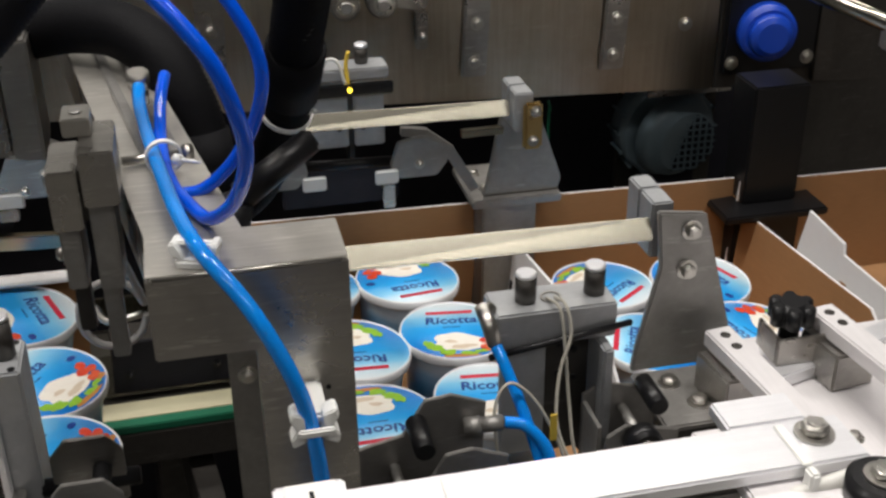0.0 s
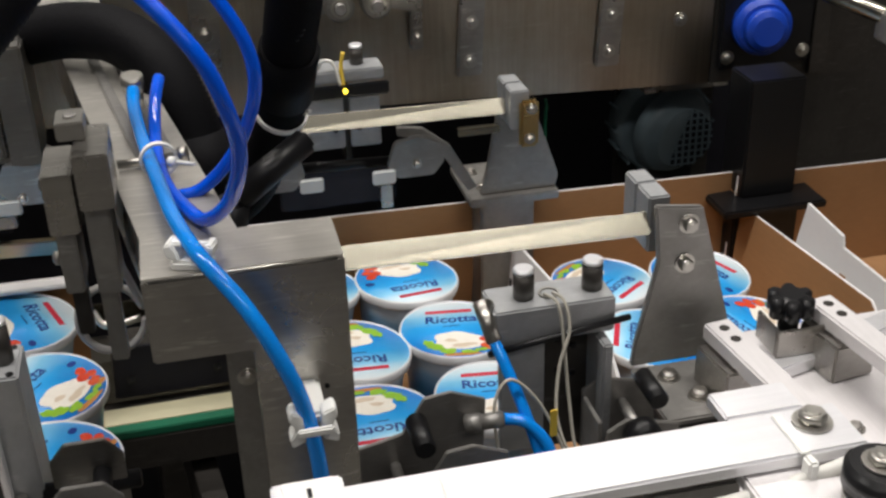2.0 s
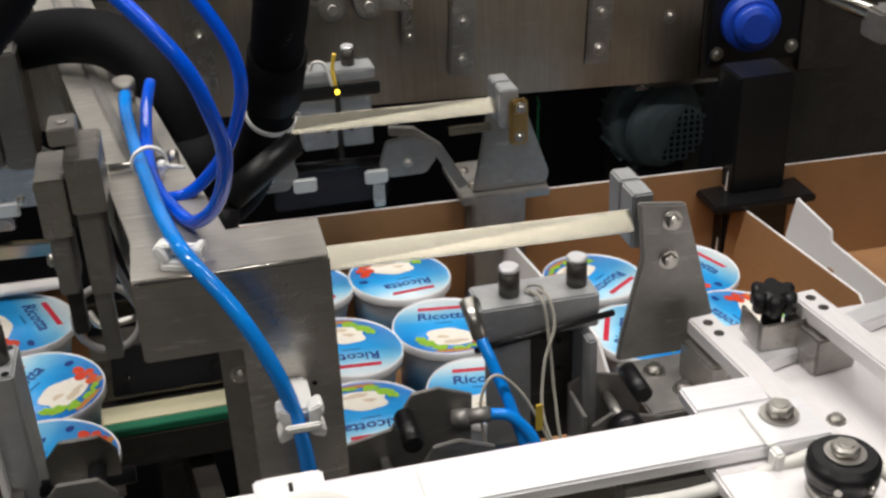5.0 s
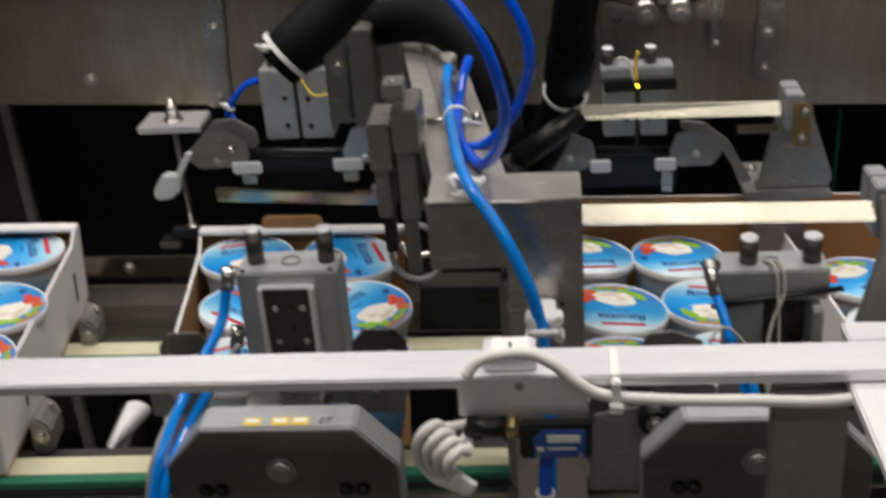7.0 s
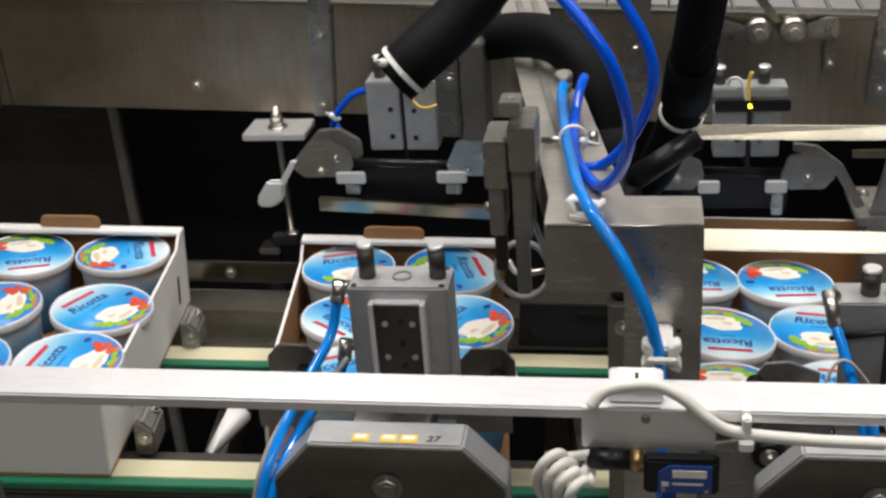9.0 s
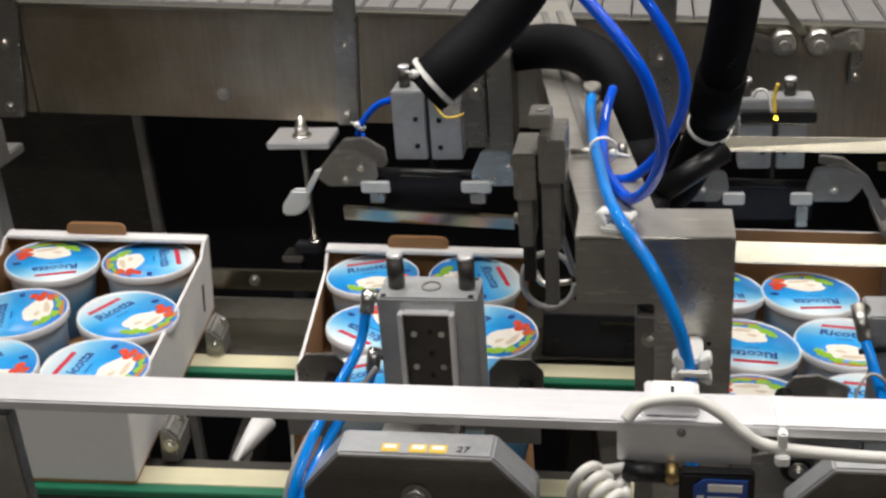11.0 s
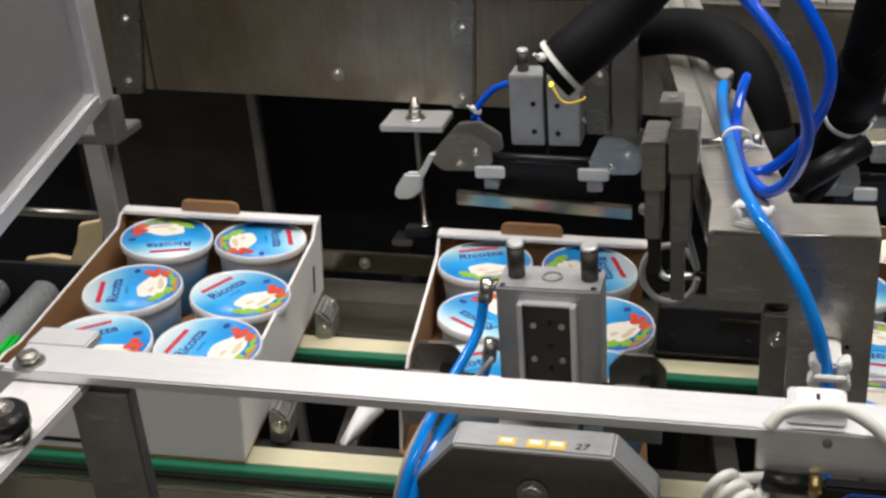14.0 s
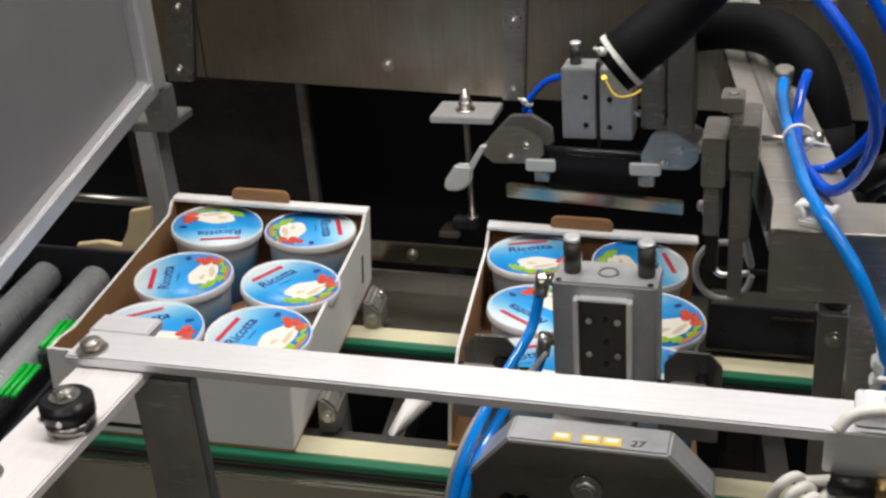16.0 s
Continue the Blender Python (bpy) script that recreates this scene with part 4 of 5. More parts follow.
def lower_plate(t, xc, y, ztop, w, h, chamfer, depth):
    pts = [(xc - w / 2, y, ztop - h), (xc + w / 2, y, ztop - h), (xc + w / 2, y, ztop - chamfer), (xc + w / 2 - chamfer * 0.9, y, ztop), (xc - w / 2 + chamfer * 0.9, y, ztop), (xc - w / 2, y, ztop - chamfer)]
    p = part("swing_plate", prism(B(), pts, (0, 1, 0), depth, 0.0015), ALU_CAST, t, "grey chamfered swing plate")
    part("front_cover", prism(B(), [(q[0] * 0.985 + xc * 0.015, q[1] - 0.0022, q[2] - (0.0015 if q[2] > ztop - h else 0)) for q in pts], (0, 1, 0), 0.0020, 0.0006), COVER, p, "dark brownish front cover")
    for dx in (-0.34, -0.27, 0.27, 0.34):
        part("screw", hexbolt(B(), (xc + dx * w, y - 0.0022, ztop - h * 0.42), (0, -1, 0), 0.004, 0.003), BLACK, p)
    part("pivot", hexbolt(B(), (xc, y - 0.0022, ztop - 0.036), (0, -1, 0), 0.008, 0.004), DARKSTEEL, p)
    return p


gl = thing("front_gripper", (-0.12, 0.74, 0.7), "grey pneumatic gripper with two guide rods and dark swing plate", "gripper", "grippers")
part("cylinder_body", box(B(), -0.160, -0.080, 0.737, 0.776, 0.905, 1.028, 0.0015), ALU_CAST, gl)
part("channel", box(box(B(), -0.1425, -0.1385, 0.727, 0.7368, 0.91, 1.018, 0.0008), -0.1015, -0.0975, 0.727, 0.7368, 0.91, 1.018, 0.0008), ALU, gl)
part("channel_lip", box(B(), -0.1383, -0.1017, 0.7295, 0.7368, 1.0162, 1.0185, 0.0006), ALU, gl)
ch = part("channel_back", box(B(), -0.1383, -0.1017, 0.7335, 0.7369, 0.91, 1.016, 0.0006), GUNMETAL, gl)
for zz in (1.000, 0.980, 0.960):
    part("slot_hole", rod(B(), (-0.118, 0.7336, zz), (-0.118, 0.7326, zz), 0.0022, n=12, bevel=0), BLACK, ch)
for xx, zz in ((-0.131, 0.998), (-0.109, 0.998), (-0.131, 0.968), (-0.109, 0.968)):
    part("screw", rod(B(), (xx, 0.7336, zz), (xx, 0.7320, zz), 0.0026, n=14, bevel=0.0003), CHROME, ch)
guide_rod(gl, -0.147, 0.757, 1.028, 1.058)
guide_rod(gl, -0.090, 0.757, 1.028, 1.057)
part("port_ring", ring((-0.119, 0.757, 1.0285), (0, 0, 1), 0.0065, 0.0016, 0.0018), CHROME, gl)
for xx in (-0.155, -0.085):
    for yy in (0.741, 0.771):
        part("screw", rod(B(), (xx, yy, 1.0278), (xx, yy, 1.0286), 0.0024, n=12, bevel=0), BLACK, gl)
part("lower_bracket", box(B(), -0.150, -0.090, 0.6622, 0.7365, 0.925, 0.945, 0.001), STEEL, gl)
lp = lower_plate(gl, -0.116, 0.632, 0.955, 0.176, 0.13, 0.034, 0.030)
for i, xx in enumerate((-0.135, -0.114, -0.099)):
    s = part("sticker", box(B(), xx - 0.0065, xx + 0.0065, 0.6345, 0.6445, 0.9552, 0.9558, 0.0002), YELLOW, lp, "small yellow warning sticker")
    part("print", box(B(), xx - 0.0045, xx + 0.0045, 0.6380, 0.6425, 0.9559, 0.9562, 0.0001), PAPER, s)
wm = word("27", 0.010)
wm.materials.append(BLACK)
wo = new("marking", wm)
wo.parent = lp
wo.matrix_parent_inverse = Matrix.Translation((-0.081, 0.640, 0.9553))
tagged(wo, "hand-written number 27 in black")
for sx, xx in ((-1, -0.212), (1, -0.052)):
    pts = [(xx - 0.022, 0.70, 0.92), (xx + 0.022, 0.70, 0.92), (xx + 0.022, 0.70, 0.958), (xx + 0.012, 0.70, 0.970), (xx - 0.012, 0.70, 0.970), (xx - 0.022, 0.70, 0.958)]
    fg = part("finger", prism(B(), pts, (0, 1, 0), 0.003, 0.0006), DARKSTEEL, gl)
    part("back_plate", prism(B(), [(q[0], 0.738, q[2] + 0.004) for q in pts], (0, 1, 0), 0.003, 0.0006), STEEL, fg)
    part("finger_web", box(B(), xx - 0.020, xx + 0.020, 0.7032, 0.7378, 0.922, 0.926, 0.0005), DARKSTEEL, fg)
    part("spacer", rod(B(), (xx + 0.008, 0.7032, 0.950), (xx + 0.008, 0.7378, 0.950), 0.006), BLACK, fg)
    part("pin", rod(B(), (xx - 0.03, 0.742, 0.938), (xx + 0.03, 0.742, 0.938), 0.006), BLACK, fg)
    part("bolt", hexbolt(B(), (xx, 0.70, 0.942), (0, -1, 0), 0.004), CHROME, fg)
for zz in (1.022, 0.968):
    f = part("push_fitting", rod(rod(B(), (-0.160, 0.752, zz), (-0.170, 0.748, zz), 0.005), (-0.1685, 0.750, zz + 0.006), (-0.171, 0.744, zz - 0.012), 0.0058), CHROME, gl, "nickel elbow fitting")
tube("air_tube", [(-0.171, 0.744, 1.012), (-0.177, 0.732, 0.985), (-0.192, 0.695, 0.962), (-0.206, 0.650, 0.935), (-0.214, 0.625, 0.905), (-0.218, 0.612, 0.86), (-0.216, 0.605, 0.78)], 0.0042, BLUE_TUBE_LIGHT, "light blue air tube bending down from the front gripper", group="blue air tubes", n=12)
tube("air_tube", [(-0.171, 0.744, 0.957), (-0.176, 0.732, 0.945), (-0.190, 0.690, 0.938), (-0.203, 0.640, 0.918), (-0.209, 0.618, 0.88), (-0.210, 0.608, 0.78)], 0.0042, BLUE_TUBE_LIGHT, "light blue air tube bending down from the front gripper", group="blue air tubes", n=12)
tube("sensor_wire", [(-0.165, 0.735, 0.965), (-0.182, 0.715, 0.95), (-0.204, 0.68, 0.945), (-0.220, 0.63, 0.905), (-0.224, 0.61, 0.80)], 0.0022, CABLE_GREY, "thin grey sensor wire", "cable", n=8)
tie((-0.213, 0.614, 0.880), (0.0, -0.3, -1), 0.0095, (-0.005, -0.004, 0.001))

gb = thing("rear_gripper", (-0.2, 1.24, 0.9), "light grey pneumatic gripper with round-ended finger plates hanging from the beam", "gripper", "grippers")
part("cylinder_body", box(B(), -0.250, -0.2105, 1.236, 1.275, 0.948, 1.034, 0.0015), ALU_CAST, gb)
part("cylinder_body", box(B(), -0.2055, -0.168, 1.236, 1.275, 0.948, 1.034, 0.0015), ALU_CAST, gb)
part("spine", box(B(), -0.2103, -0.2057, 1.242, 1.275, 0.93, 1.040, 0.0005), GUNMETAL, gb)
for xx, zz in ((-0.222, 1.000), (-0.194, 0.998), (-0.222, 0.966), (-0.194, 0.964)):
    part("screw", rod(B(), (xx, 1.2362, zz), (xx, 1.2348, zz), 0.0032, n=14, bevel=0.0003), BLACK, gb)
part("indicator", rod(B(), (-0.200, 1.2362, 1.024), (-0.200, 1.2335, 1.024), 0.0022, n=12, bevel=0), LED, gb, "lit yellow indicator")
guide_rod(gb, -0.236, 1.256, 1.034, 1.060)
guide_rod(gb, -0.178, 1.256, 1.034, 1.052)
part("cable_gland", rod(rod(B(), (-0.168, 1.255, 1.018), (-0.150, 1.252, 1.020), 0.007), (-0.152, 1.252, 1.020), (-0.143, 1.250, 1.021), 0.009, n=8), CHROME, gb)
part("wire", sweep(B(), [(-0.200, 1.234, 1.024), (-0.185, 1.226, 1.006), (-0.165, 1.226, 1.008), (-0.150, 1.235, 1.018)], 0.0016, 8), YELLOW, gb, "thin yellow wire")
part("pivot_bar", rod(B(), (-0.300, 1.222, 0.940), (-0.120, 1.222, 0.934), 0.0055), BLACK, gb)
# black plate stands in for the dark void between the fingers
part("cross_plate", box(B(), -0.268, -0.150, 1.232, 1.24, 0.885, 0.935, 0.002), SHADOWBLACK, gb)
for sx in (-1, 1):
    xc = -0.300 if sx < 0 else -0.122
    pts = [(xc - (0.048 if sx < 0 else 0.034), 1.212, 0.938), (xc - 0.030, 1.212, 0.923), (xc + 0.020, 1.212, 0.924), (xc + 0.032, 1.212, 0.936), (xc + 0.030, 1.212, 0.955), (xc + 0.006, 1.212, 0.970), (xc - 0.020, 1.212, 0.968)]
    fp = part("finger_plate", prism(B(), pts, (0, 1, 0), 0.005, 0.0015), STEEL, gb)
    part("finger_plate", prism(B(), [(p[0] + 0.008, p[1] + 0.022, p[2] + 0.008) for p in pts], (0, 1, 0), 0.005, 0.0015), DARKSTEEL, gb)
    part("bolt", hexbolt(B(), (xc - 0.008, 1.212, 0.932), (0, -1, 0), 0.0035), CHROME, fp)
    part("bolt", hexbolt(B(), (xc + 0.012, 1.212, 0.948), (0, -1, 0), 0.0035), CHROME, fp)
    x2 = -0.268 if sx < 0 else -0.146
    part("pad", box(B(), x2 - 0.022, x2 + 0.014, 1.208, 1.2118, 0.916, 0.932, 0.002), PAD_WHITE, gb, "pale blue-white plastic pad")
    part("strut", box(B(), x2 - 0.012, x2 + 0.006, 1.21, 1.222, 0.902, 0.9155, 0.001), STEEL, gb)
part("linkage", prism(B(), [(-0.166, 1.235, 0.985), (-0.150, 1.235, 0.985), (-0.128, 1.235, 0.962), (-0.136, 1.235, 0.960), (-0.153, 1.235, 0.978), (-0.166, 1.235, 0.978)], (0, 1, 0), 0.006, 0.001), STEEL, gb)
part("contact_bar", prism(B(), [(-0.312, 1.198, 0.886), (-0.105, 1.198, 0.874), (-0.105, 1.198, 0.889), (-0.312, 1.198, 0.902)], (0, 1, 0), 0.010, 0.001), STEEL_X, gb, "bright flat contact bar")
pd = part("paddle_arm", prism(B(), [(-0.344, 1.208, 0.946), (-0.336, 1.208, 0.946), (-0.356, 1.208, 0.912), (-0.366, 1.208, 0.912)], (0, 1, 0), 0.006, 0.001), PAD_WHITE, gb)
part("paddle", prism(B(), [(-0.376, 1.206, 0.921), (-0.354, 1.206, 0.921), (-0.358, 1.206, 0.897), (-0.372, 1.206, 0.886), (-0.391, 1.206, 0.886), (-0.392, 1.206, 0.898)], (0, 1, 0), 0.010, 0.003), PAD_WHITE, pd, "white plastic paddle")
tube("air_tube", [(-0.252, 1.25, 1.02), (-0.272, 1.25, 1.012), (-0.292, 1.25, 0.99), (-0.298, 1.25, 0.975)], 0.0040, BLUE_TUBE, "short blue air tube beside the rear gripper", group="blue air tubes", n=10)
tube("air_tube", [(-0.296, 1.262, 0.972), (-0.290, 1.262, 0.94), (-0.287, 1.26, 0.90)], 0.0040, BLUE_TUBE, "short blue air tube beside the rear gripper", group="blue air tubes", n=10)
tie((-0.293, 1.25, 0.986), (-0.5, 0, -0.8), 0.0045, (-0.004, -0.004, 0.004))

gr = thing("rear_gripper", (0.19, 1.21, 0.9), "light grey pneumatic gripper partly behind the rear guide rail", "gripper", "grippers")
part("top_bar", box(B(), 0.148, 0.228, 1.214, 1.245, 1.014, 1.026, 0.0015), ALU_CAST, gr)
part("top_bar", box(B(), 0.150, 0.232, 1.210, 1.2138, 0.999, 1.0125, 0.0015), BLACK, gr)
part("cylinder_body", box(B(), 0.150, 0.1855, 1.212, 1.245, 0.945, 0.9985, 0.0015), ALU_CAST, gr)
part("cylinder_body", box(B(), 0.1915, 0.222, 1.212, 1.245, 0.945, 0.9985, 0.0015), ALU_CAST, gr)
part("spine", box(B(), 0.1857, 0.1913, 1.216, 1.245, 0.925, 1.020, 0.0005), GUNMETAL, gr)
for xx in (0.176, 0.200):
    part("screw", rod(B(), (xx, 1.2122, 0.966), (xx, 1.2108, 0.966), 0.0032, n=14, bevel=0.0003), BLACK, gr)
part("indicator", rod(B(), (0.188, 1.2102, 1.0065), (0.188, 1.2075, 1.0065), 0.0022, n=12, bevel=0), LED, gr, "lit yellow indicator")
guide_rod(gr, 0.156, 1.232, 1.026, 1.046)
guide_rod(gr, 0.204, 1.232, 1.026, 1.046)
part("wire", sweep(B(), [(0.187, 1.212, 1.012), (0.186, 1.215, 1.030), (0.189, 1.215, 1.044)], 0.0022, 8), YELLOW, gr, "short yellow wire")
part("wire", sweep(B(), [(0.184, 1.212, 1.012), (0.178, 1.215, 1.034), (0.168, 1.218, 1.036), (0.164, 1.22, 1.028)], 0.0018, 8), CABLE_WHITE, gr)
part("pivot_bar", rod(B(), (0.130, 1.20, 0.934), (0.245, 1.20, 0.930), 0.0055), BLACK, gr)
# black stand-in for the void below this unit
part("cross_plate", box(B(), 0.115, 0.235, 1.214, 1.222, 0.880, 0.925, 0.002), SHADOWBLACK, gr)
part("screw_tip", rod(B(), (0.222, 1.22, 0.972), (0.236, 1.218, 0.972), 0.004), CHROME, gr)
for xc in (0.110, 0.252):
    pts = [(xc - 0.030, 1.188, 0.930), (xc - 0.020, 1.188, 0.915), (xc + 0.018, 1.188, 0.915), (xc + 0.030, 1.188, 0.930), (xc + 0.026, 1.188, 0.950), (xc + 0.004, 1.188, 0.960), (xc - 0.022, 1.188, 0.955)]
    fp = part("finger_plate", prism(B(), pts, (0, 1, 0), 0.005, 0.0015), DARKSTEEL, gr)
    part("bolt", hexbolt(B(), (xc, 1.188, 0.930), (0, -1, 0), 0.0035), CHROME, fp)
for x2 in (0.145, 0.218):
    part("pad", box(B(), x2 - 0.012, x2 + 0.012, 1.184, 1.1878, 0.912, 0.928, 0.002), PAD_WHITE, gr, "pale plastic pad")
part("strut", box(B(), 0.214, 0.226, 1.186, 1.196, 0.885, 0.9115, 0.001), STEEL, gr)
part("arm_link", prism(B(), [(0.236, 1.20, 0.966), (0.262, 1.20, 0.962), (0.290, 1.20, 0.940), (0.318, 1.20, 0.890), (0.308, 1.20, 0.886), (0.280, 1.20, 0.934), (0.258, 1.20, 0.952), (0.236, 1.20, 0.956)], (0, 1, 0), 0.006, 0.001), DARKSTEEL, gr)

gf = thing("front_gripper", (0.265, 0.8, 0.7), "grey pneumatic gripper with two guide rods behind the front rail", "gripper", "grippers")
part("cylinder_body", box(B(), 0.222, 0.310, 0.786, 0.822, 0.964, 0.992, 0.0015), ALU_CAST, gf)
part("front_plate", box(B(), 0.226, 0.2595, 0.789, 0.795, 0.87, 0.9635, 0.0015), ALU_CAST, gf)
part("side_plate", box(B(), 0.296, 0.3035, 0.770, 0.815, 0.86, 0.9635, 0.0015), ALU_CAST, gf)
bp = part("back_plate", box(B(), 0.260, 0.2955, 0.800, 0.806, 0.86, 0.9635, 0.0015), GUNMETAL, gf)
for xx, zz in ((0.272, 0.955), (0.284, 0.948), (0.272, 0.930), (0.284, 0.925)):
    part("screw", rod(B(), (xx, 0.8002, zz), (xx, 0.7985, zz), 0.0025, n=12, bevel=0.0003), BLACK, bp)
guide_rod(gf, 0.2475, 0.803, 0.992, 1.0155, 0.0075)
guide_rod(gf, 0.2980, 0.803, 0.992, 1.0155, 0.0075)
part("port_ring", ring((0.266, 0.803, 0.9924), (0, 0, 1), 0.006, 0.0016, 0.0016), CHROME, gf)
part("sensor_bar", rod(B(), (0.216, 0.783, 0.962), (0.320, 0.783, 0.976), 0.0024), BLACK, gf, "black sensor cable across the block")
part("push_fitting", rod(rod(B(), (0.222, 0.80, 0.992), (0.213, 0.792, 0.992), 0.005), (0.214, 0.796, 0.998), (0.219, 0.776, 0.976), 0.0055), CHROME, gf, "nickel elbow fitting")
part("push_fitting", rod(rod(B(), (0.200, 0.745, 0.935), (0.216, 0.742, 0.937), 0.0055), (0.190, 0.748, 0.933), (0.202, 0.745, 0.935), 0.0065), DARKSTEEL, gf, "grey elbow fitting")
lp = lower_plate(gf, 0.232, 0.640, 0.952, 0.165, 0.14, 0.034, 0.020)
for i, xx in enumerate((0.262, 0.277)):
    s = part("sticker", box(B(), xx - 0.0065, xx + 0.0065, 0.6435, 0.6535, 0.9522, 0.9528, 0.0002), YELLOW, lp, "small yellow warning sticker")
    part("print", box(B(), xx - 0.0045, xx + 0.0045, 0.6470, 0.6515, 0.9529, 0.9532, 0.0001), PAPER, s)
for pts, mm in (([(0.112, 0.715, 0.83), (0.200, 0.715, 0.83), (0.206, 0.715, 0.948), (0.182, 0.715, 0.958), (0.164, 0.715, 0.956), (0.148, 0.715, 0.930), (0.112, 0.715, 0.922)], GUNMETAL),
                ([(0.286, 0.745, 0.86), (0.345, 0.745, 0.86), (0.340, 0.745, 0.918), (0.300, 0.745, 0.928), (0.286, 0.745, 0.92)], DARKSTEEL)):
    drop = 0.018 if pts[0][0] < 0.2 else 0.012
    fg = part("finger", prism(B(), [(q[0] + (0.006 if q[2] > 0.9 else 0), q[1], q[2] - (drop if q[2] > 0.9 else 0)) for q in pts], (0, 1, 0), 0.003, 0.0008), DARKSTEEL, gf)
    yb, xl, xr = pts[0][1], min(q[0] for q in pts), max(q[0] for q in pts)
    part("back_plate", prism(B(), [(q[0], yb + 0.037, q[2]) for q in pts], (0, 1, 0), 0.003, 0.0006), DARKSTEEL, fg)
    part("web", box(B(), xl + 0.002, xr - 0.002, yb + 0.0032, yb + 0.0368, 0.868, 0.872, 0.0005), GUNMETAL, fg)
    part("end_web", box(B(), xl, xl + 0.003, yb + 0.0032, yb + 0.0368, 0.868 + 0.0045, 0.915, 0.0005), DARKSTEEL, fg)
    part("spacer", rod(B(), (xl + 0.045, yb + 0.0032, 0.925 if xl > 0.2 else 0.94), (xl + 0.045, yb + 0.0368, 0.925 if xl > 0.2 else 0.94), 0.007), BLACK, fg)
    part("spacer_screw", rod(B(), (xl + 0.030, yb + 0.0032, 0.905), (xl + 0.030, yb + 0.0368, 0.905), 0.004), DARKSTEEL, fg)
    cx = sum(p[0] for p in pts) / len(pts)
    part("roller", rod(B(), (cx + 0.004, pts[0][1] - 0.016, 0.906), (cx + 0.004, pts[0][1] - 0.0002, 0.906), 0.013, n=26, bevel=0.002), BLACK, fg)
    part("bolt", hexbolt(B(), (cx + 0.004, pts[0][1] - 0.016, 0.906), (0, -1, 0), 0.005), CHROME, fg)
tube("air_tube", [(0.219, 0.776, 0.976), (0.224, 0.764, 0.962), (0.232, 0.745, 0.935), (0.240, 0.728, 0.900), (0.236, 0.705, 0.870), (0.215, 0.66, 0.842), (0.185, 0.625, 0.82), (0.17, 0.61, 0.76)], 0.0042, BLUE_TUBE_LIGHT, "light blue air tube curling down from the front gripper", group="blue air tubes", n=12)
tube("air_tube", [(0.216, 0.742, 0.937), (0.230, 0.738, 0.934), (0.243, 0.730, 0.918), (0.245, 0.722, 0.895), (0.238, 0.700, 0.866), (0.220, 0.655, 0.838), (0.192, 0.62, 0.81), (0.18, 0.61, 0.76)], 0.0042, BLUE_TUBE_LIGHT, "light blue air tube curling down from the front gripper", group="blue air tubes", n=12)
for k, pts in enumerate(([(0.268, 0.800, 0.994), (0.271, 0.784, 0.996), (0.272, 0.774, 0.978), (0.262, 0.765, 0.955), (0.256, 0.750, 0.925), (0.262, 0.735, 0.90), (0.275, 0.73, 0.88)],
                         [(0.262, 0.800, 0.994), (0.266, 0.782, 0.995), (0.268, 0.774, 0.970), (0.268, 0.76, 0.93), (0.270, 0.745, 0.895), (0.285, 0.735, 0.875)],
                         [(0.212, 0.735, 0.90), (0.210, 0.745, 0.945), (0.222, 0.750, 0.962), (0.240, 0.748, 0.945), (0.254, 0.740, 0.915), (0.262, 0.73, 0.885)])):
    tube("sensor_wire", pts, 0.0012, CABLE_PALE, "thin pale sensor wire draped over the gripper", "cable", "sensor wires", n=8)
solid("yellow_tag", box(B(), 0.2475, 0.2525, 0.738, 0.7395, 0.918, 0.940, 0.0004, None), YELLOW, "small yellow wire marker tag", "tag")
tie((0.243, 0.724, 0.897), (0.0, -0.3, -1), 0.008, (-0.008, -0.004, 0.001))
sc = thing("sensor_plug", (0.212, 0.72, 0.88), "black sensor plug with a white end", "plug")
part("body", rod(B(), (0.212, 0.732, 0.912), (0.213, 0.718, 0.880), 0.0045), BLACK, sc)
part("tip", rod(B(), (0.213, 0.718, 0.880), (0.2132, 0.714, 0.871), 0.0055, n=12), WHITE_TIE, sc)

# ---- guide rails and their brackets ----
gd = thing("guide_rail", (0.25, 0.845, 0.9), "bright stainless guide rail over the tubs on a bracket plate", "rail", "guide rails")
# face tilted upward so the bar catches the ceiling lamps
part("bar", prism(B(), [(0.112, 0.838, 1.0130), (0.356, 0.838, 1.0085), (0.356, 0.8485, 1.0225), (0.112, 0.8485, 1.0275)], (0, 0.81, -0.58), 0.005, 0.0012), STEEL_X, gd)
part("clamp_jaw", box(B(), 0.357, 0.374, 0.8470, 0.872, 0.988, 1.034, 0.0015), ALU_CAST, gd)
part("clamp_jaw", box(B(), 0.357, 0.374, 0.874, 0.897, 0.988, 1.034, 0.0015), ALU_CAST, gd)
part("gusset", prism(B(), [(0.357, 0.835, 1.032), (0.395, 0.835, 1.027), (0.424, 0.835, 0.925), (0.416, 0.835, 0.895), (0.345, 0.835, 0.895), (0.347, 0.835, 0.915), (0.362, 0.835, 0.985)], (0, 1, 0), 0.006, 0.0015), DARKSTEEL, gd)
part("foot", box(B(), 0.344, 0.412, 0.762, 0.8345, 0.889, 0.8948, 0.0015), DARKSTEEL, gd)
part("bolt", hexbolt(B(), (0.384, 0.835, 1.015), (0, -1, 0), 0.0055, 0.006), CHROME, gd)
part("bolt", hexbolt(B(), (0.383, 0.835, 0.982), (0, -1, 0), 0.0055, 0.006), CHROME, gd)
part("bolt", hexbolt(B(), (0.368, 0.815, 0.8948), (0, 0, 1), 0.006, 0.005), CHROME, gd)
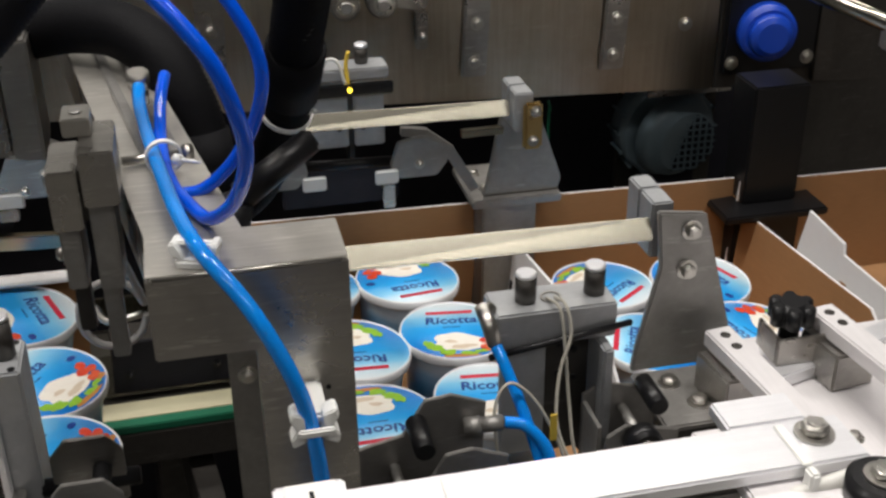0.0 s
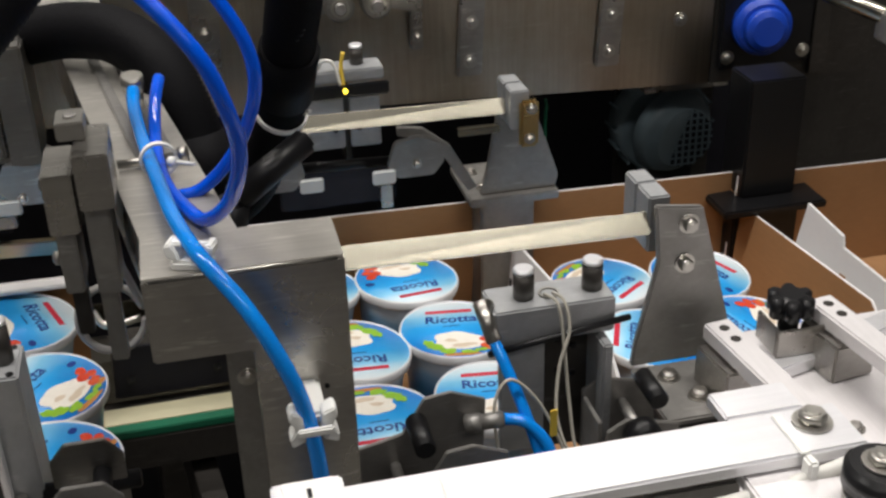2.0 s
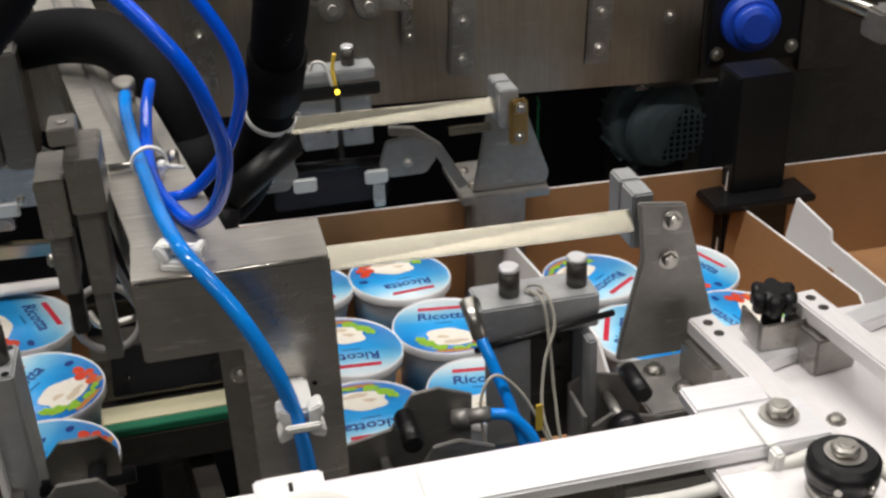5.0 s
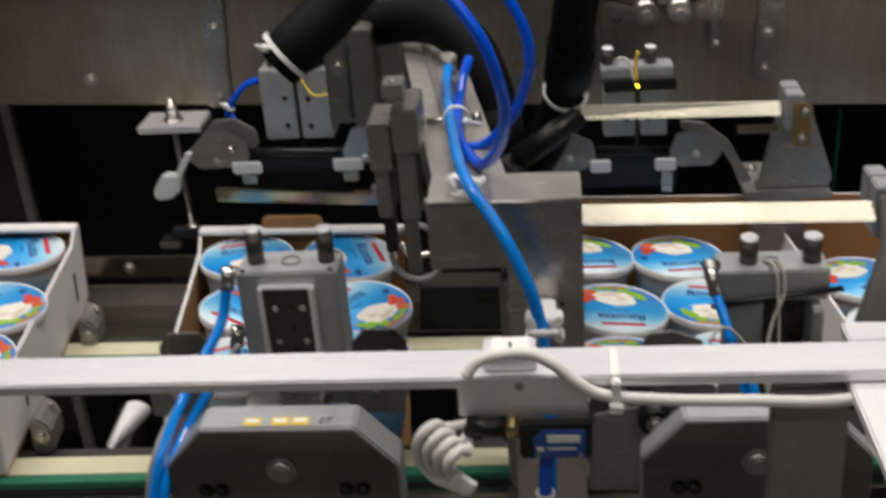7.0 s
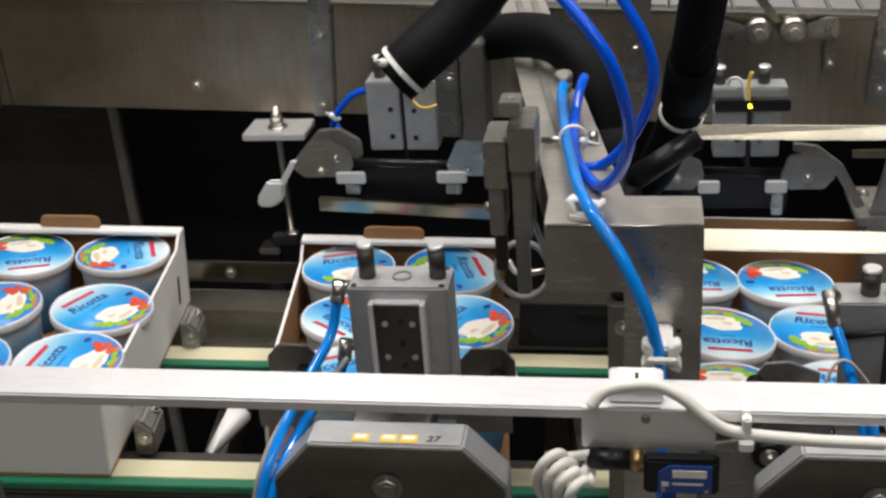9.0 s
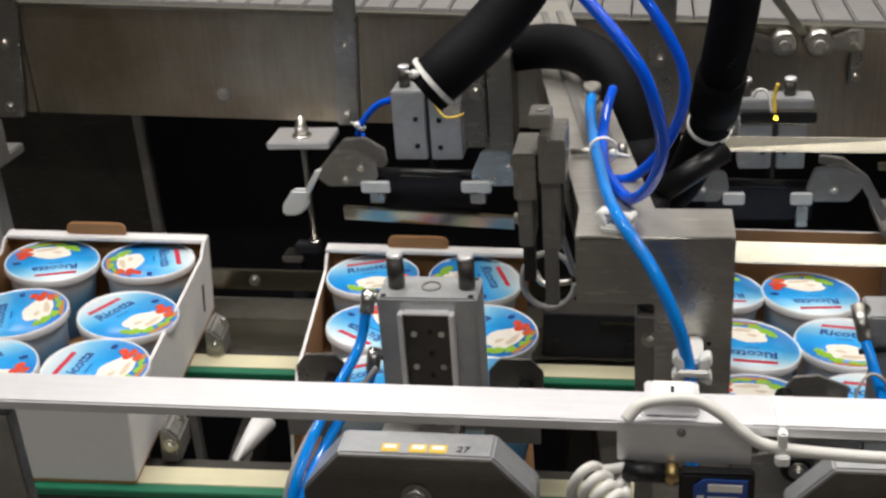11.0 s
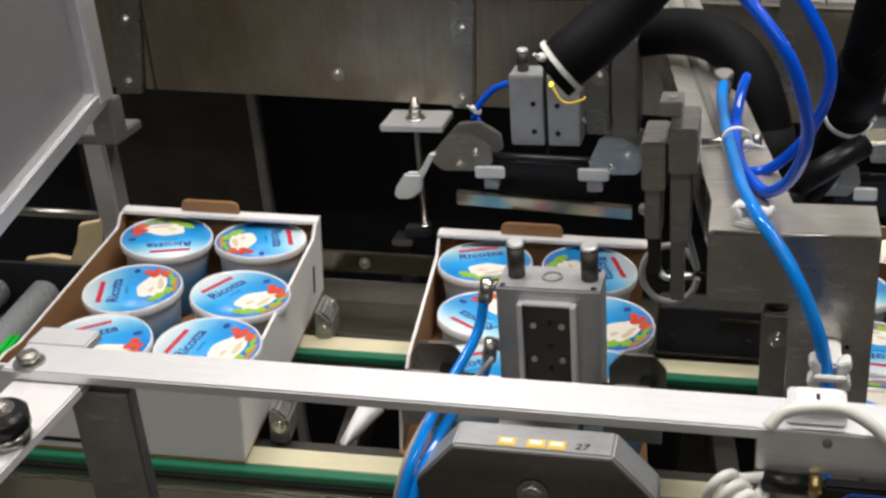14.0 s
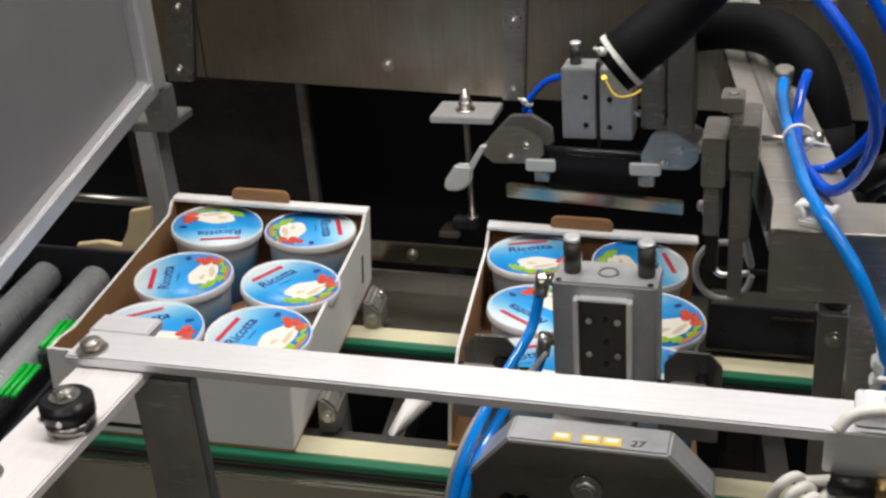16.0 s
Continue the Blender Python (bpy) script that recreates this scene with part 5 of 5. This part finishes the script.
part("bolt", hexbolt(B(), (0.380, 0.786, 0.8948), (0, 0, 1), 0.006, 0.005), CHROME, gd)
part("foot_block", box(B(), 0.350, 0.420, 0.765, 0.83, 0.86, 0.8888, 0.001), GUNMETAL, gd)
gd = thing("guide_rail", (0.25, 1.2, 0.85), "bright stainless guide rail at the rear on a bracket plate", "rail", "guide rails")
# tilted likewise, for the lamps' reflection
part("bar", prism(B(), [(0.085, 1.180, 0.9795), (0.344, 1.180, 0.9760), (0.344, 1.1885, 0.9900), (0.085, 1.1885, 0.9950)], (0, 0.85, -0.5), 0.005, 0.0012), STEEL_X, gd)
part("clamp_jaw", box(B(), 0.345, 0.364, 1.168, 1.192, 0.962, 1.003, 0.0015), ALU_CAST, gd)
part("clamp_jaw", box(B(), 0.345, 0.364, 1.194, 1.218, 0.962, 1.003, 0.0015), ALU_CAST, gd)
pl = part("clamp_plate", box(B(), 0.352, 0.372, 1.160, 1.1668, 0.945, 0.995, 0.004), BRASS, gd, "olive passivated clamp plate")
part("bolt", hexbolt(B(), (0.364, 1.160, 0.986), (0, -1, 0), 0.004), CHROME, pl)
part("bolt", hexbolt(B(), (0.362, 1.160, 0.955), (0, -1, 0), 0.004), CHROME, pl)
part("gusset", prism(B(), [(0.346, 1.215, 0.972), (0.384, 1.215, 0.966), (0.412, 1.215, 0.885), (0.408, 1.215, 0.872), (0.325, 1.215, 0.872), (0.330, 1.215, 0.89)], (0, 1, 0), 0.006, 0.0015), DARKSTEEL, gd)
part("flange", box(B(), 0.312, 0.410, 1.205, 1.30, 0.862, 0.8715, 0.0015), DARKSTEEL, gd)
part("pedestal", box(B(), 0.325, 0.385, 1.215, 1.265, 0.65, 0.8615, 0.002), DARKSTEEL, gd)
part("bolt", hexbolt(B(), (0.330, 1.275, 0.8715), (0, 0, 1), 0.005), CHROME, gd)
part("bolt", hexbolt(B(), (0.332, 1.235, 0.8715), (0, 0, 1), 0.005), CHROME, gd)
part("stay", box(B(), 0.300, 0.345, 1.206, 1.214, 0.945, 0.953, 0.001), STEEL_X, gd)

dp = thing("stop_post", (0.05, 0.87, 0.5), "dark brownish steel stop post beside the beam", "post")
part("post", box(B(), 0.040, 0.066, 0.858, 0.885, 0.0, 0.950, 0.003), DARKSTEEL, dp)
part("roller", rod(B(), (0.053, 0.8715, 0.9505), (0.053, 0.8715, 0.968), 0.011, n=20, bevel=0.002), BLACK, dp)
part("bolt", hexbolt(B(), (0.053, 0.858, 0.925), (0, -1, 0), 0.005), CHROME, dp)

# ---- infeed table at the right ----
it = thing("infeed_table", (0.55, 0.65, 0.0), "grey aluminium infeed table with two raised guide strips", "table")
part("table_plate", box(B(), 0.425, 0.85, 0.30, 0.862, 0.884, 0.894, 0.0015), ALU_Y, it)
part("table_plate", box(B(), 0.36, 0.4245, 0.30, 0.755, 0.884, 0.894, 0.0015), ALU_Y, it)
for (xa, ya), (xb, yb) in (((0.403, 0.815), (0.447, 0.36)), ((0.494, 0.826), (0.556, 0.36))):
    d = Vector((xb - xa, yb - ya, 0)).normalized()
    w = Vector((-d.y, d.x, 0)) * 0.011
    a, b = Vector((xa, ya, 0.926)), Vector((xb, yb, 0.926))
    gs = part("guide_strip", prism(B(), [a - w, a + w, b + w, b - w], (0, 0, 1), 0.014, 0.0015), ALU_Y, it)
    for k in (0.012, 0.028):
        q = a + d * k + Vector((0, 0, 0.0138))
        part("screw", rod(B(), q, q + Vector((0, 0, 0.0006)), 0.004, n=16, bevel=0), GUNMETAL, gs)
    part("strip_foot", prism(B(), [a - w * 1.7 + d * 0.005 - Vector((0, 0, 0.032)), a + w * 1.7 + d * 0.005 - Vector((0, 0, 0.032)), a + w * 1.7 + d * 0.05 - Vector((0, 0, 0.032)), a - w * 1.7 + d * 0.05 - Vector((0, 0, 0.032))], (0, 0, 1), 0.0315, 0.0015), STEEL, it)
    part("strip_foot", prism(B(), [a - w * 1.4 + d * 0.36 - Vector((0, 0, 0.032)), a + w * 1.4 + d * 0.36 - Vector((0, 0, 0.032)), a + w * 1.4 + d * 0.40 - Vector((0, 0, 0.032)), a - w * 1.4 + d * 0.40 - Vector((0, 0, 0.032))], (0, 0, 1), 0.0315, 0.0015), STEEL, it)
part("cross_strip", prism(B(), [(0.398, 0.772, 0.8945), (0.640, 0.842, 0.8945), (0.634, 0.862, 0.8945), (0.392, 0.792, 0.8945)], (0, 0, 1), 0.012, 0.0015), ALU, it)
part("table_bolt", hexbolt(B(), (0.470, 0.72, 0.894), (0, 0, 1), 0.005), CHROME, it)
for x in (0.45, 0.80):
    for y in (0.34, 0.80):
        part("leg", box(B(), x - 0.02, x + 0.02, y - 0.02, y + 0.02, 0, 0.8838, 0.002), GUNMETAL, it)
kn = thing("star_knob", (0.468, 0.822, 0.907), "black plastic star knob on a small steel angle", "knob")
part("angle", box(box(B(), 0.448, 0.488, 0.800, 0.803, 0.9065, 0.930, 0.0008), 0.448, 0.451, 0.8032, 0.835, 0.9065, 0.930, 0.0008), STEEL, kn)
part("stem", rod(B(), (0.468, 0.822, 0.9065), (0.468, 0.822, 0.930), 0.008), BLACK, kn)
b = B()
rod(b, (0.468, 0.822, 0.930), (0.468, 0.822, 0.950), 0.013, n=24, bevel=0.003)
for k in range(6):
    a = k * math.pi / 3 + 0.2
    rod(b, (0.468 + 0.013 * math.cos(a), 0.822 + 0.013 * math.sin(a), 0.931), (0.468 + 0.013 * math.cos(a), 0.822 + 0.013 * math.sin(a), 0.949), 0.0055, n=12, bevel=0.002)
part("grip", b, BLACK, kn)

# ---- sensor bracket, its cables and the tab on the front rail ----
# shrinks these parts towards the camera so they line up in its view
VIEW_FIT = Matrix.Translation((0.045, -0.03, 1.44)) @ Matrix.Scale(0.948, 4) @ Matrix.Translation((-0.045, 0.03, -1.44))
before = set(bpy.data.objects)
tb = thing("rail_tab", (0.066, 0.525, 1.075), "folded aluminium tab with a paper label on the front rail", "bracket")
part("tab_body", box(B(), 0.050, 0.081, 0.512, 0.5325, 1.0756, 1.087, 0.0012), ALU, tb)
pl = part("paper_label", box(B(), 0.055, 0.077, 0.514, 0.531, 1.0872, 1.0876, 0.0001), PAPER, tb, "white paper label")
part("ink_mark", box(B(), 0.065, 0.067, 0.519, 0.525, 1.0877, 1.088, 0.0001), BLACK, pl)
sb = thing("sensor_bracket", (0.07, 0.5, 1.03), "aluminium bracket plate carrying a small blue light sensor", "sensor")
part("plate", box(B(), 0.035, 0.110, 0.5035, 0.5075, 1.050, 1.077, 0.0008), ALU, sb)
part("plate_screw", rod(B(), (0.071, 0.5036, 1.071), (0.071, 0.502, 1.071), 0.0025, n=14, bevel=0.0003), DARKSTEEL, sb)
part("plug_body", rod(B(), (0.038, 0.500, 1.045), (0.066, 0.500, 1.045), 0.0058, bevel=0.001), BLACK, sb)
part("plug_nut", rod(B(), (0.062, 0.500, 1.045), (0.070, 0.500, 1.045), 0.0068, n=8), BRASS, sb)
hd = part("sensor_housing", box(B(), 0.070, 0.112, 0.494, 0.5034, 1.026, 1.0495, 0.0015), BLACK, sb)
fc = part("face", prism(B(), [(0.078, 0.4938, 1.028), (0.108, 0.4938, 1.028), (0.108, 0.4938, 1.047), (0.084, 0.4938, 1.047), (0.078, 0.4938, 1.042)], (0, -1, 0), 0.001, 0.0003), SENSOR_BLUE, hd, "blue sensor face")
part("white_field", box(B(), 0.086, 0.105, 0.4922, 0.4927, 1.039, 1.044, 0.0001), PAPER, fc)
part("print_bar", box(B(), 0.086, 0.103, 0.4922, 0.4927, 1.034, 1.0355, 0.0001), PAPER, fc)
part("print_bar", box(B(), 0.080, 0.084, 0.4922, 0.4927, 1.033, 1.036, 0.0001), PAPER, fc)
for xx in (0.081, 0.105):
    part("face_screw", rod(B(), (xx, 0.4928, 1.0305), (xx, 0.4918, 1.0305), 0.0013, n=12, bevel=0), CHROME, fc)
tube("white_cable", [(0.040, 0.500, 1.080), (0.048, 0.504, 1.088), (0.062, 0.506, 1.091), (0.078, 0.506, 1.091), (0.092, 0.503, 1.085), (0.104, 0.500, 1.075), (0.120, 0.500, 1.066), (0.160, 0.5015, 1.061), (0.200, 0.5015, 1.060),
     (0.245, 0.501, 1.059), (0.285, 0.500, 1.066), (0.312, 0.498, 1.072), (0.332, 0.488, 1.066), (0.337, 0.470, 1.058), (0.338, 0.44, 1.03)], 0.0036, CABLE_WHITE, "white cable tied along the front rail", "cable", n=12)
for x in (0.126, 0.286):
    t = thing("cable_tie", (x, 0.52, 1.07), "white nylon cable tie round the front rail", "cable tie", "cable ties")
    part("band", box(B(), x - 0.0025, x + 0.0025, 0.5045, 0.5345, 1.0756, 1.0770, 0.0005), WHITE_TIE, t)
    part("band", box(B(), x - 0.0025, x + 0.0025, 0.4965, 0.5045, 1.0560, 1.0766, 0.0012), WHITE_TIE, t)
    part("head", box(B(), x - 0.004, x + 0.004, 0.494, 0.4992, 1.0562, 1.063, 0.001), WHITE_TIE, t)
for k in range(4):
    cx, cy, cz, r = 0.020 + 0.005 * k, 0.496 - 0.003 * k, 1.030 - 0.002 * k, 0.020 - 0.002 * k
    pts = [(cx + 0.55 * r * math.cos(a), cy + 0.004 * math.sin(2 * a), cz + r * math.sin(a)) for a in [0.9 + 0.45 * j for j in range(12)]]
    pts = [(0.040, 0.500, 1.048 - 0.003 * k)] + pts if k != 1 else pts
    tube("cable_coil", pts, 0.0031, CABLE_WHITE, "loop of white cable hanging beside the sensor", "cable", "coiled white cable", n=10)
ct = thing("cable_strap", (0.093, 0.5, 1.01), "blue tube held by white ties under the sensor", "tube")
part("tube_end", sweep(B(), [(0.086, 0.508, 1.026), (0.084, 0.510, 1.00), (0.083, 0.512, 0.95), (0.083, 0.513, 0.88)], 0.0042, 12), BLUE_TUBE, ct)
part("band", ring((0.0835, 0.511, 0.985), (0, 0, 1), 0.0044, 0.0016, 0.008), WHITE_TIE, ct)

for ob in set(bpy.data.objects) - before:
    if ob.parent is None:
        ob.matrix_basis = VIEW_FIT @ ob.matrix_basis

# ---- rear plate fittings ----
sp = thing("adjusting_stud", (-0.4, 1.36, 0.80), "aluminium ledge with a threaded adjusting stud and nut", "bracket")
part("ledge", box(B(), -0.444, -0.360, 1.330, 1.389, 0.926, 0.936, 0.0015), ALU, sp)
part("stud", rod(B(), (-0.402, 1.355, 0.785), (-0.402, 1.355, 0.965), 0.0042), CHROME, sp)
part("nut", rod(rod(B(), (-0.402, 1.355, 0.936), (-0.402, 1.355, 0.939), 0.013), (-0.402, 1.355, 0.939), (-0.402, 1.355, 0.949), 0.009, n=6), CHROME, sp)
part("lock_nut", rod(B(), (-0.402, 1.355, 0.950), (-0.402, 1.355, 0.956), 0.007, n=6), CHROME, sp)
part("stud_end", rod(B(), (-0.402, 1.355, 0.780), (-0.402, 1.355, 0.785), 0.0085), CHROME, sp)
part("foot", box(B(), -0.448, -0.418, 1.34, 1.372, 0.755, 0.765, 0.002), STEEL, sp)
part("foot_arm", box(B(), -0.430, -0.395, 1.346, 1.366, 0.7652, 0.7798, 0.002), SHADOWBLACK, sp)
part("foot_post", box(B(), -0.442, -0.424, 1.346, 1.366, 0.0, 0.7548, 0.002), SHADOWBLACK, sp)
for x, sx in ((0.210, -1), (0.251, 1)):
    t = thing("flange_bearing", (x, 1.37, 1.043), "steel flange bearing with side lug on the rear plate", "bearing", "bearings")
    part("housing", rod(B(), (x, 1.3895, 1.043), (x, 1.366, 1.043), 0.0165, n=28, bevel=0.002), STEEL, t)
    part("inner_ring", ring((x, 1.3655, 1.043), (0, 1, 0), 0.0075, 0.003, 0.003), CHROME, t)
    part("shaft", rod(B(), (x, 1.370, 1.043), (x, 1.360, 1.043), 0.0068, n=20), DARKSTEEL, t)
    part("lug", prism(B(), [(x + sx * 0.014, 1.372, 1.037), (x + sx * 0.040, 1.372, 1.030), (x + sx * 0.052, 1.372, 1.034), (x + sx * 0.052, 1.372, 1.056), (x + sx * 0.040, 1.372, 1.058), (x + sx * 0.014, 1.372, 1.049)], (0, 1, 0), 0.012, 0.002), STEEL, t)
    part("arm", box(B(), x + sx * 0.045 - 0.007, x + sx * 0.045 + 0.007, 1.374, 1.384, 0.985, 1.030, 0.002), STEEL, t)
    part("bolt", hexbolt(B(), (x + sx * 0.045, 1.374, 1.000), (0, -1, 0), 0.004), CHROME, t)
solid("deflector_strip", prism(B(), [(0.228, 1.375, 1.052), (0.240, 1.375, 1.052), (0.205, 1.375, 1.10), (0.190, 1.375, 1.10)], (0, 1, 0), 0.006, 0.001), STEEL_X, "slanting steel strip above the bearings", "strip")
MX, MZ = 0.664, 0.802
mt = thing("drive_motor", (0.65, 1.5, 0.8), "blue-grey electric motor with round slotted fan cover", "motor")
part("casing", rod(B(), (MX - 0.012, 1.528, MZ + 0.004), (MX - 0.010, 1.485, MZ + 0.004), 0.066, n=40, bevel=0.003), MOTOR, mt)
for k in range(16):
    a = k * math.pi / 8
    part("cooling_fin", box(B(), -0.0015, 0.0015, 1.487, 1.526, 0.0665, 0.0715, 0.0005, Matrix.Translation((MX - 0.011, 0, MZ + 0.004)) @ Matrix.Rotation(a, 4, "Y")), MOTOR, mt)
part("fan_cover", rod(B(), (MX - 0.010, 1.485, MZ + 0.004), (MX, 1.452, MZ), 0.064, 0.049, n=40, bevel=0.008), MOTOR, mt)
gr2 = part("grille", rod(B(), (MX, 1.4525, MZ), (MX, 1.4505, MZ), 0.040, n=36, bevel=0), SHADOWBLACK, mt, "dark slotted grille")
for k in range(-4, 5):
    hh = math.sqrt(max(0.0, 0.040 ** 2 - (k * 0.009) ** 2))
    part("grille_bar", box(B(), MX + k * 0.009 - 0.0016, MX + k * 0.009 + 0.0016, 1.4488, 1.4504, MZ - hh, MZ + hh, 0.0004), MOTOR, gr2)
    part("grille_bar", box(B(), MX - hh, MX + hh, 1.4478, 1.4487, MZ + k * 0.009 - 0.0014, MZ + k * 0.009 + 0.0014, 0.0003), MOTOR, gr2)
part("mount", box(B(), 0.595, 0.708, 1.425, 1.47, 0.880, 0.888, 0.001), STEEL, mt)
part("bracket", box(B(), 0.63, 0.69, 1.475, 1.5295, 0.0, 0.75, 0.001), SHADOWBLACK, mt)
bk = thing("bearing_cover", (0.756, 1.4, 0.95), "blue plastic bearing cap on a black square flange", "bearing")
part("flange", box(B(), 0.668, 0.792, 1.380, 1.3895, 0.918, 1.035, 0.004), BLACK, bk)
part("cap", rod(rod(B(), (0.718, 1.38, 0.974), (0.714, 1.356, 0.974), 0.036, 0.034, n=40, bevel=0.004), (0.714, 1.356, 0.974), (0.712, 1.343, 0.974), 0.029, 0.022, n=40, bevel=0.004), BLUE_CAP, bk)
for xx in (0.680, 0.780):
    for zz in (0.934, 1.022):
        part("bolt", hexbolt(B(), (xx, 1.380, zz), (0, -1, 0), 0.006), CHROME, bk)
part("side_strip", box(B(), 0.793, 0.815, 1.380, 1.3895, 0.90, 1.06, 0.001), GUNMETAL, bk)
pp = thing("cross_pipe", (0.9, 1.3, 1.0), "polished steel pipe with clamp at the machine end", "pipe")
part("pipe", rod(B(), (0.66, 1.29, 1.072), (0.93, 1.10, 0.965), 0.010), STEEL_X, pp)
part("clamp", box(B(), 0.765, 0.795, 1.175, 1.215, 1.00, 1.035, 0.003), DARKSTEEL, pp)
part("stay", box(B(), 0.915, 0.935, 1.09, 1.11, 0.0, 0.957, 0.002), SHADOWBLACK, pp)
ps = thing("machine_post", (0.62, 1.2, 0.4), "black steel post with a wide foot flange", "post")
part("post", box(B(), 0.656, 0.724, 1.265, 1.32, 0.7997, 0.945, 0.002), BLACK, ps)
part("flange", box(B(), 0.622, 0.752, 1.235, 1.34, 0.790, 0.7995, 0.002), BLACK, ps)
part("pedestal", box(B(), 0.649, 0.733, 1.265, 1.325, 0.0, 0.7895, 0.002), BLACK, ps)
tube("green_wire", [(0.475, 1.46, 0.875), (0.478, 1.46, 0.86), (0.476, 1.46, 0.82), (0.475, 1.46, 0.4), (0.475, 1.46, 0.0)], 0.0018, BELT_GREEN, "thin green earth wire", "cable", n=8)

# ---- left end: guard, rollers ----
ga = thing("safety_guard", (-0.75, 0.9, 0.0), "grey guard panel in a pale aluminium frame, tilted over the outfeed", "guard")
part("frame_bar", prism(B(), [(-0.772, 0.60, 0.873), (-0.744, 0.60, 0.873), (-0.744, 1.19, 1.008), (-0.772, 1.19, 1.008)], (0, -0.22, 0.97), 0.026, 0.004), ALU, ga)
part("panel", prism(B(), [(-0.760, 0.60, 0.900), (-0.760, 1.165, 1.030), (-0.760, 1.165, 1.55), (-0.760, 0.60, 1.55)], (-1, 0, 0), 0.004, 0.0008), PAINT_GREY, ga)
part("corner_post", box(B(), -0.775, -0.742, 1.168, 1.205, 1.012, 1.55, 0.004), ALU, ga)
part("hinge_block", box(B(), -0.775, -0.744, 1.192, 1.222, 0.955, 1.0118, 0.002), DARKSTEEL, ga)
part("lower_post", box(B(), -0.834, -0.802, 1.25, 1.285, 0.0, 0.9418, 0.003), ALU, ga)
part("post_cap", box(B(), -0.836, -0.762, 1.2225, 1.288, 0.942, 0.955, 0.002), DARKSTEEL, ga)
part("frame_leg", box(B(), -0.772, -0.744, 0.57, 0.5995, 0.0, 0.905, 0.003), ALU, ga)
rl = thing("roller_track", (-0.66, 0.0, 0.0), "outfeed roller track with zinc rollers in a black frame", "conveyor")
for u in (-0.632, -0.699, -0.766):
    part("roller", rod(B(), (u, -0.34, -0.020), (u, 0.187, -0.020), 0.0200, n=28, bevel=0.002), ROLLER, rl)
    part("axle", rod(B(), (u, 0.187, -0.020), (u, 0.2035, -0.020), 0.005), CHROME, rl)
part("frame", box(B(), -0.85, -0.560, 0.204, 0.211, -0.07, 0.012, 0.001), SHADOWBLACK, rl)
part("frame", box(B(), -0.85, -0.560, -0.36, -0.352, -0.07, 0.000, 0.001), SHADOWBLACK, rl)
part("end_plate", box(B(), -0.5685, -0.5625, -0.35, 0.2035, -0.07, 0.0, 0.001), SHADOWBLACK, rl)
part("leg", box(B(), -0.80, -0.76, -0.03, 0.01, -0.88, -0.071, 0.001), SHADOWBLACK, rl)
part("tray", box(B(), -0.85, -0.569, -0.351, 0.2035, -0.0705, -0.066, 0.001), SHADOWBLACK, rl)
for v0, v1 in ((-0.016, 0.046), (-0.112, -0.050)):
    for k in range(3):
        part("round_belt", rod(B(), (-0.606 + 0.008 * k, v0, 0.002), (-0.606 + 0.008 * k, v1, 0.002), 0.0032, n=10), GREEN_BAND, rl, "bright green round belt")
on_conveyor(rl)
wb = thing("wood_packer", (-0.53, 0.2, 0), "broken piece of pale fibreboard behind the tray", "board")
part("board", prism(B(), [(-0.668, 0.215, -0.01), (-0.566, 0.215, -0.01), (-0.560, 0.215, 0.073), (-0.588, 0.215, 0.066), (-0.594, 0.215, 0.040), (-0.606, 0.215, 0.016), (-0.632, 0.215, 0.019), (-0.668, 0.215, 0.012)], (0, 1, 0), 0.010, 0.001), WOOD, wb)
on_conveyor(wb)
sr = thing("stay_rod", (-0.7, 1.25, 0.8), "bright steel stay rod between frame posts", "rod")
part("rod", rod(B(), (-1.05, 1.262, 0.826), (-0.8345, 1.262, 0.822), 0.0065), CHROME, sr)

# crumpled wrapper tip fallen between the belts
b = B()
rod(b, (-0.166, -0.045, 0.004), (-0.186, -0.096, -0.010), 0.014, 0.003, n=9, bevel=0)
rr = random.Random(9)
for v in b.verts:
    v.co += Vector((rr.uniform(-1, 1), rr.uniform(-1, 1), rr.uniform(-1, 1))) * 0.0025
on_conveyor(solid("foil_wrapper", b, CARD_WHITE, "crumpled white wrapper tip lying on the belt", "wrapper"))
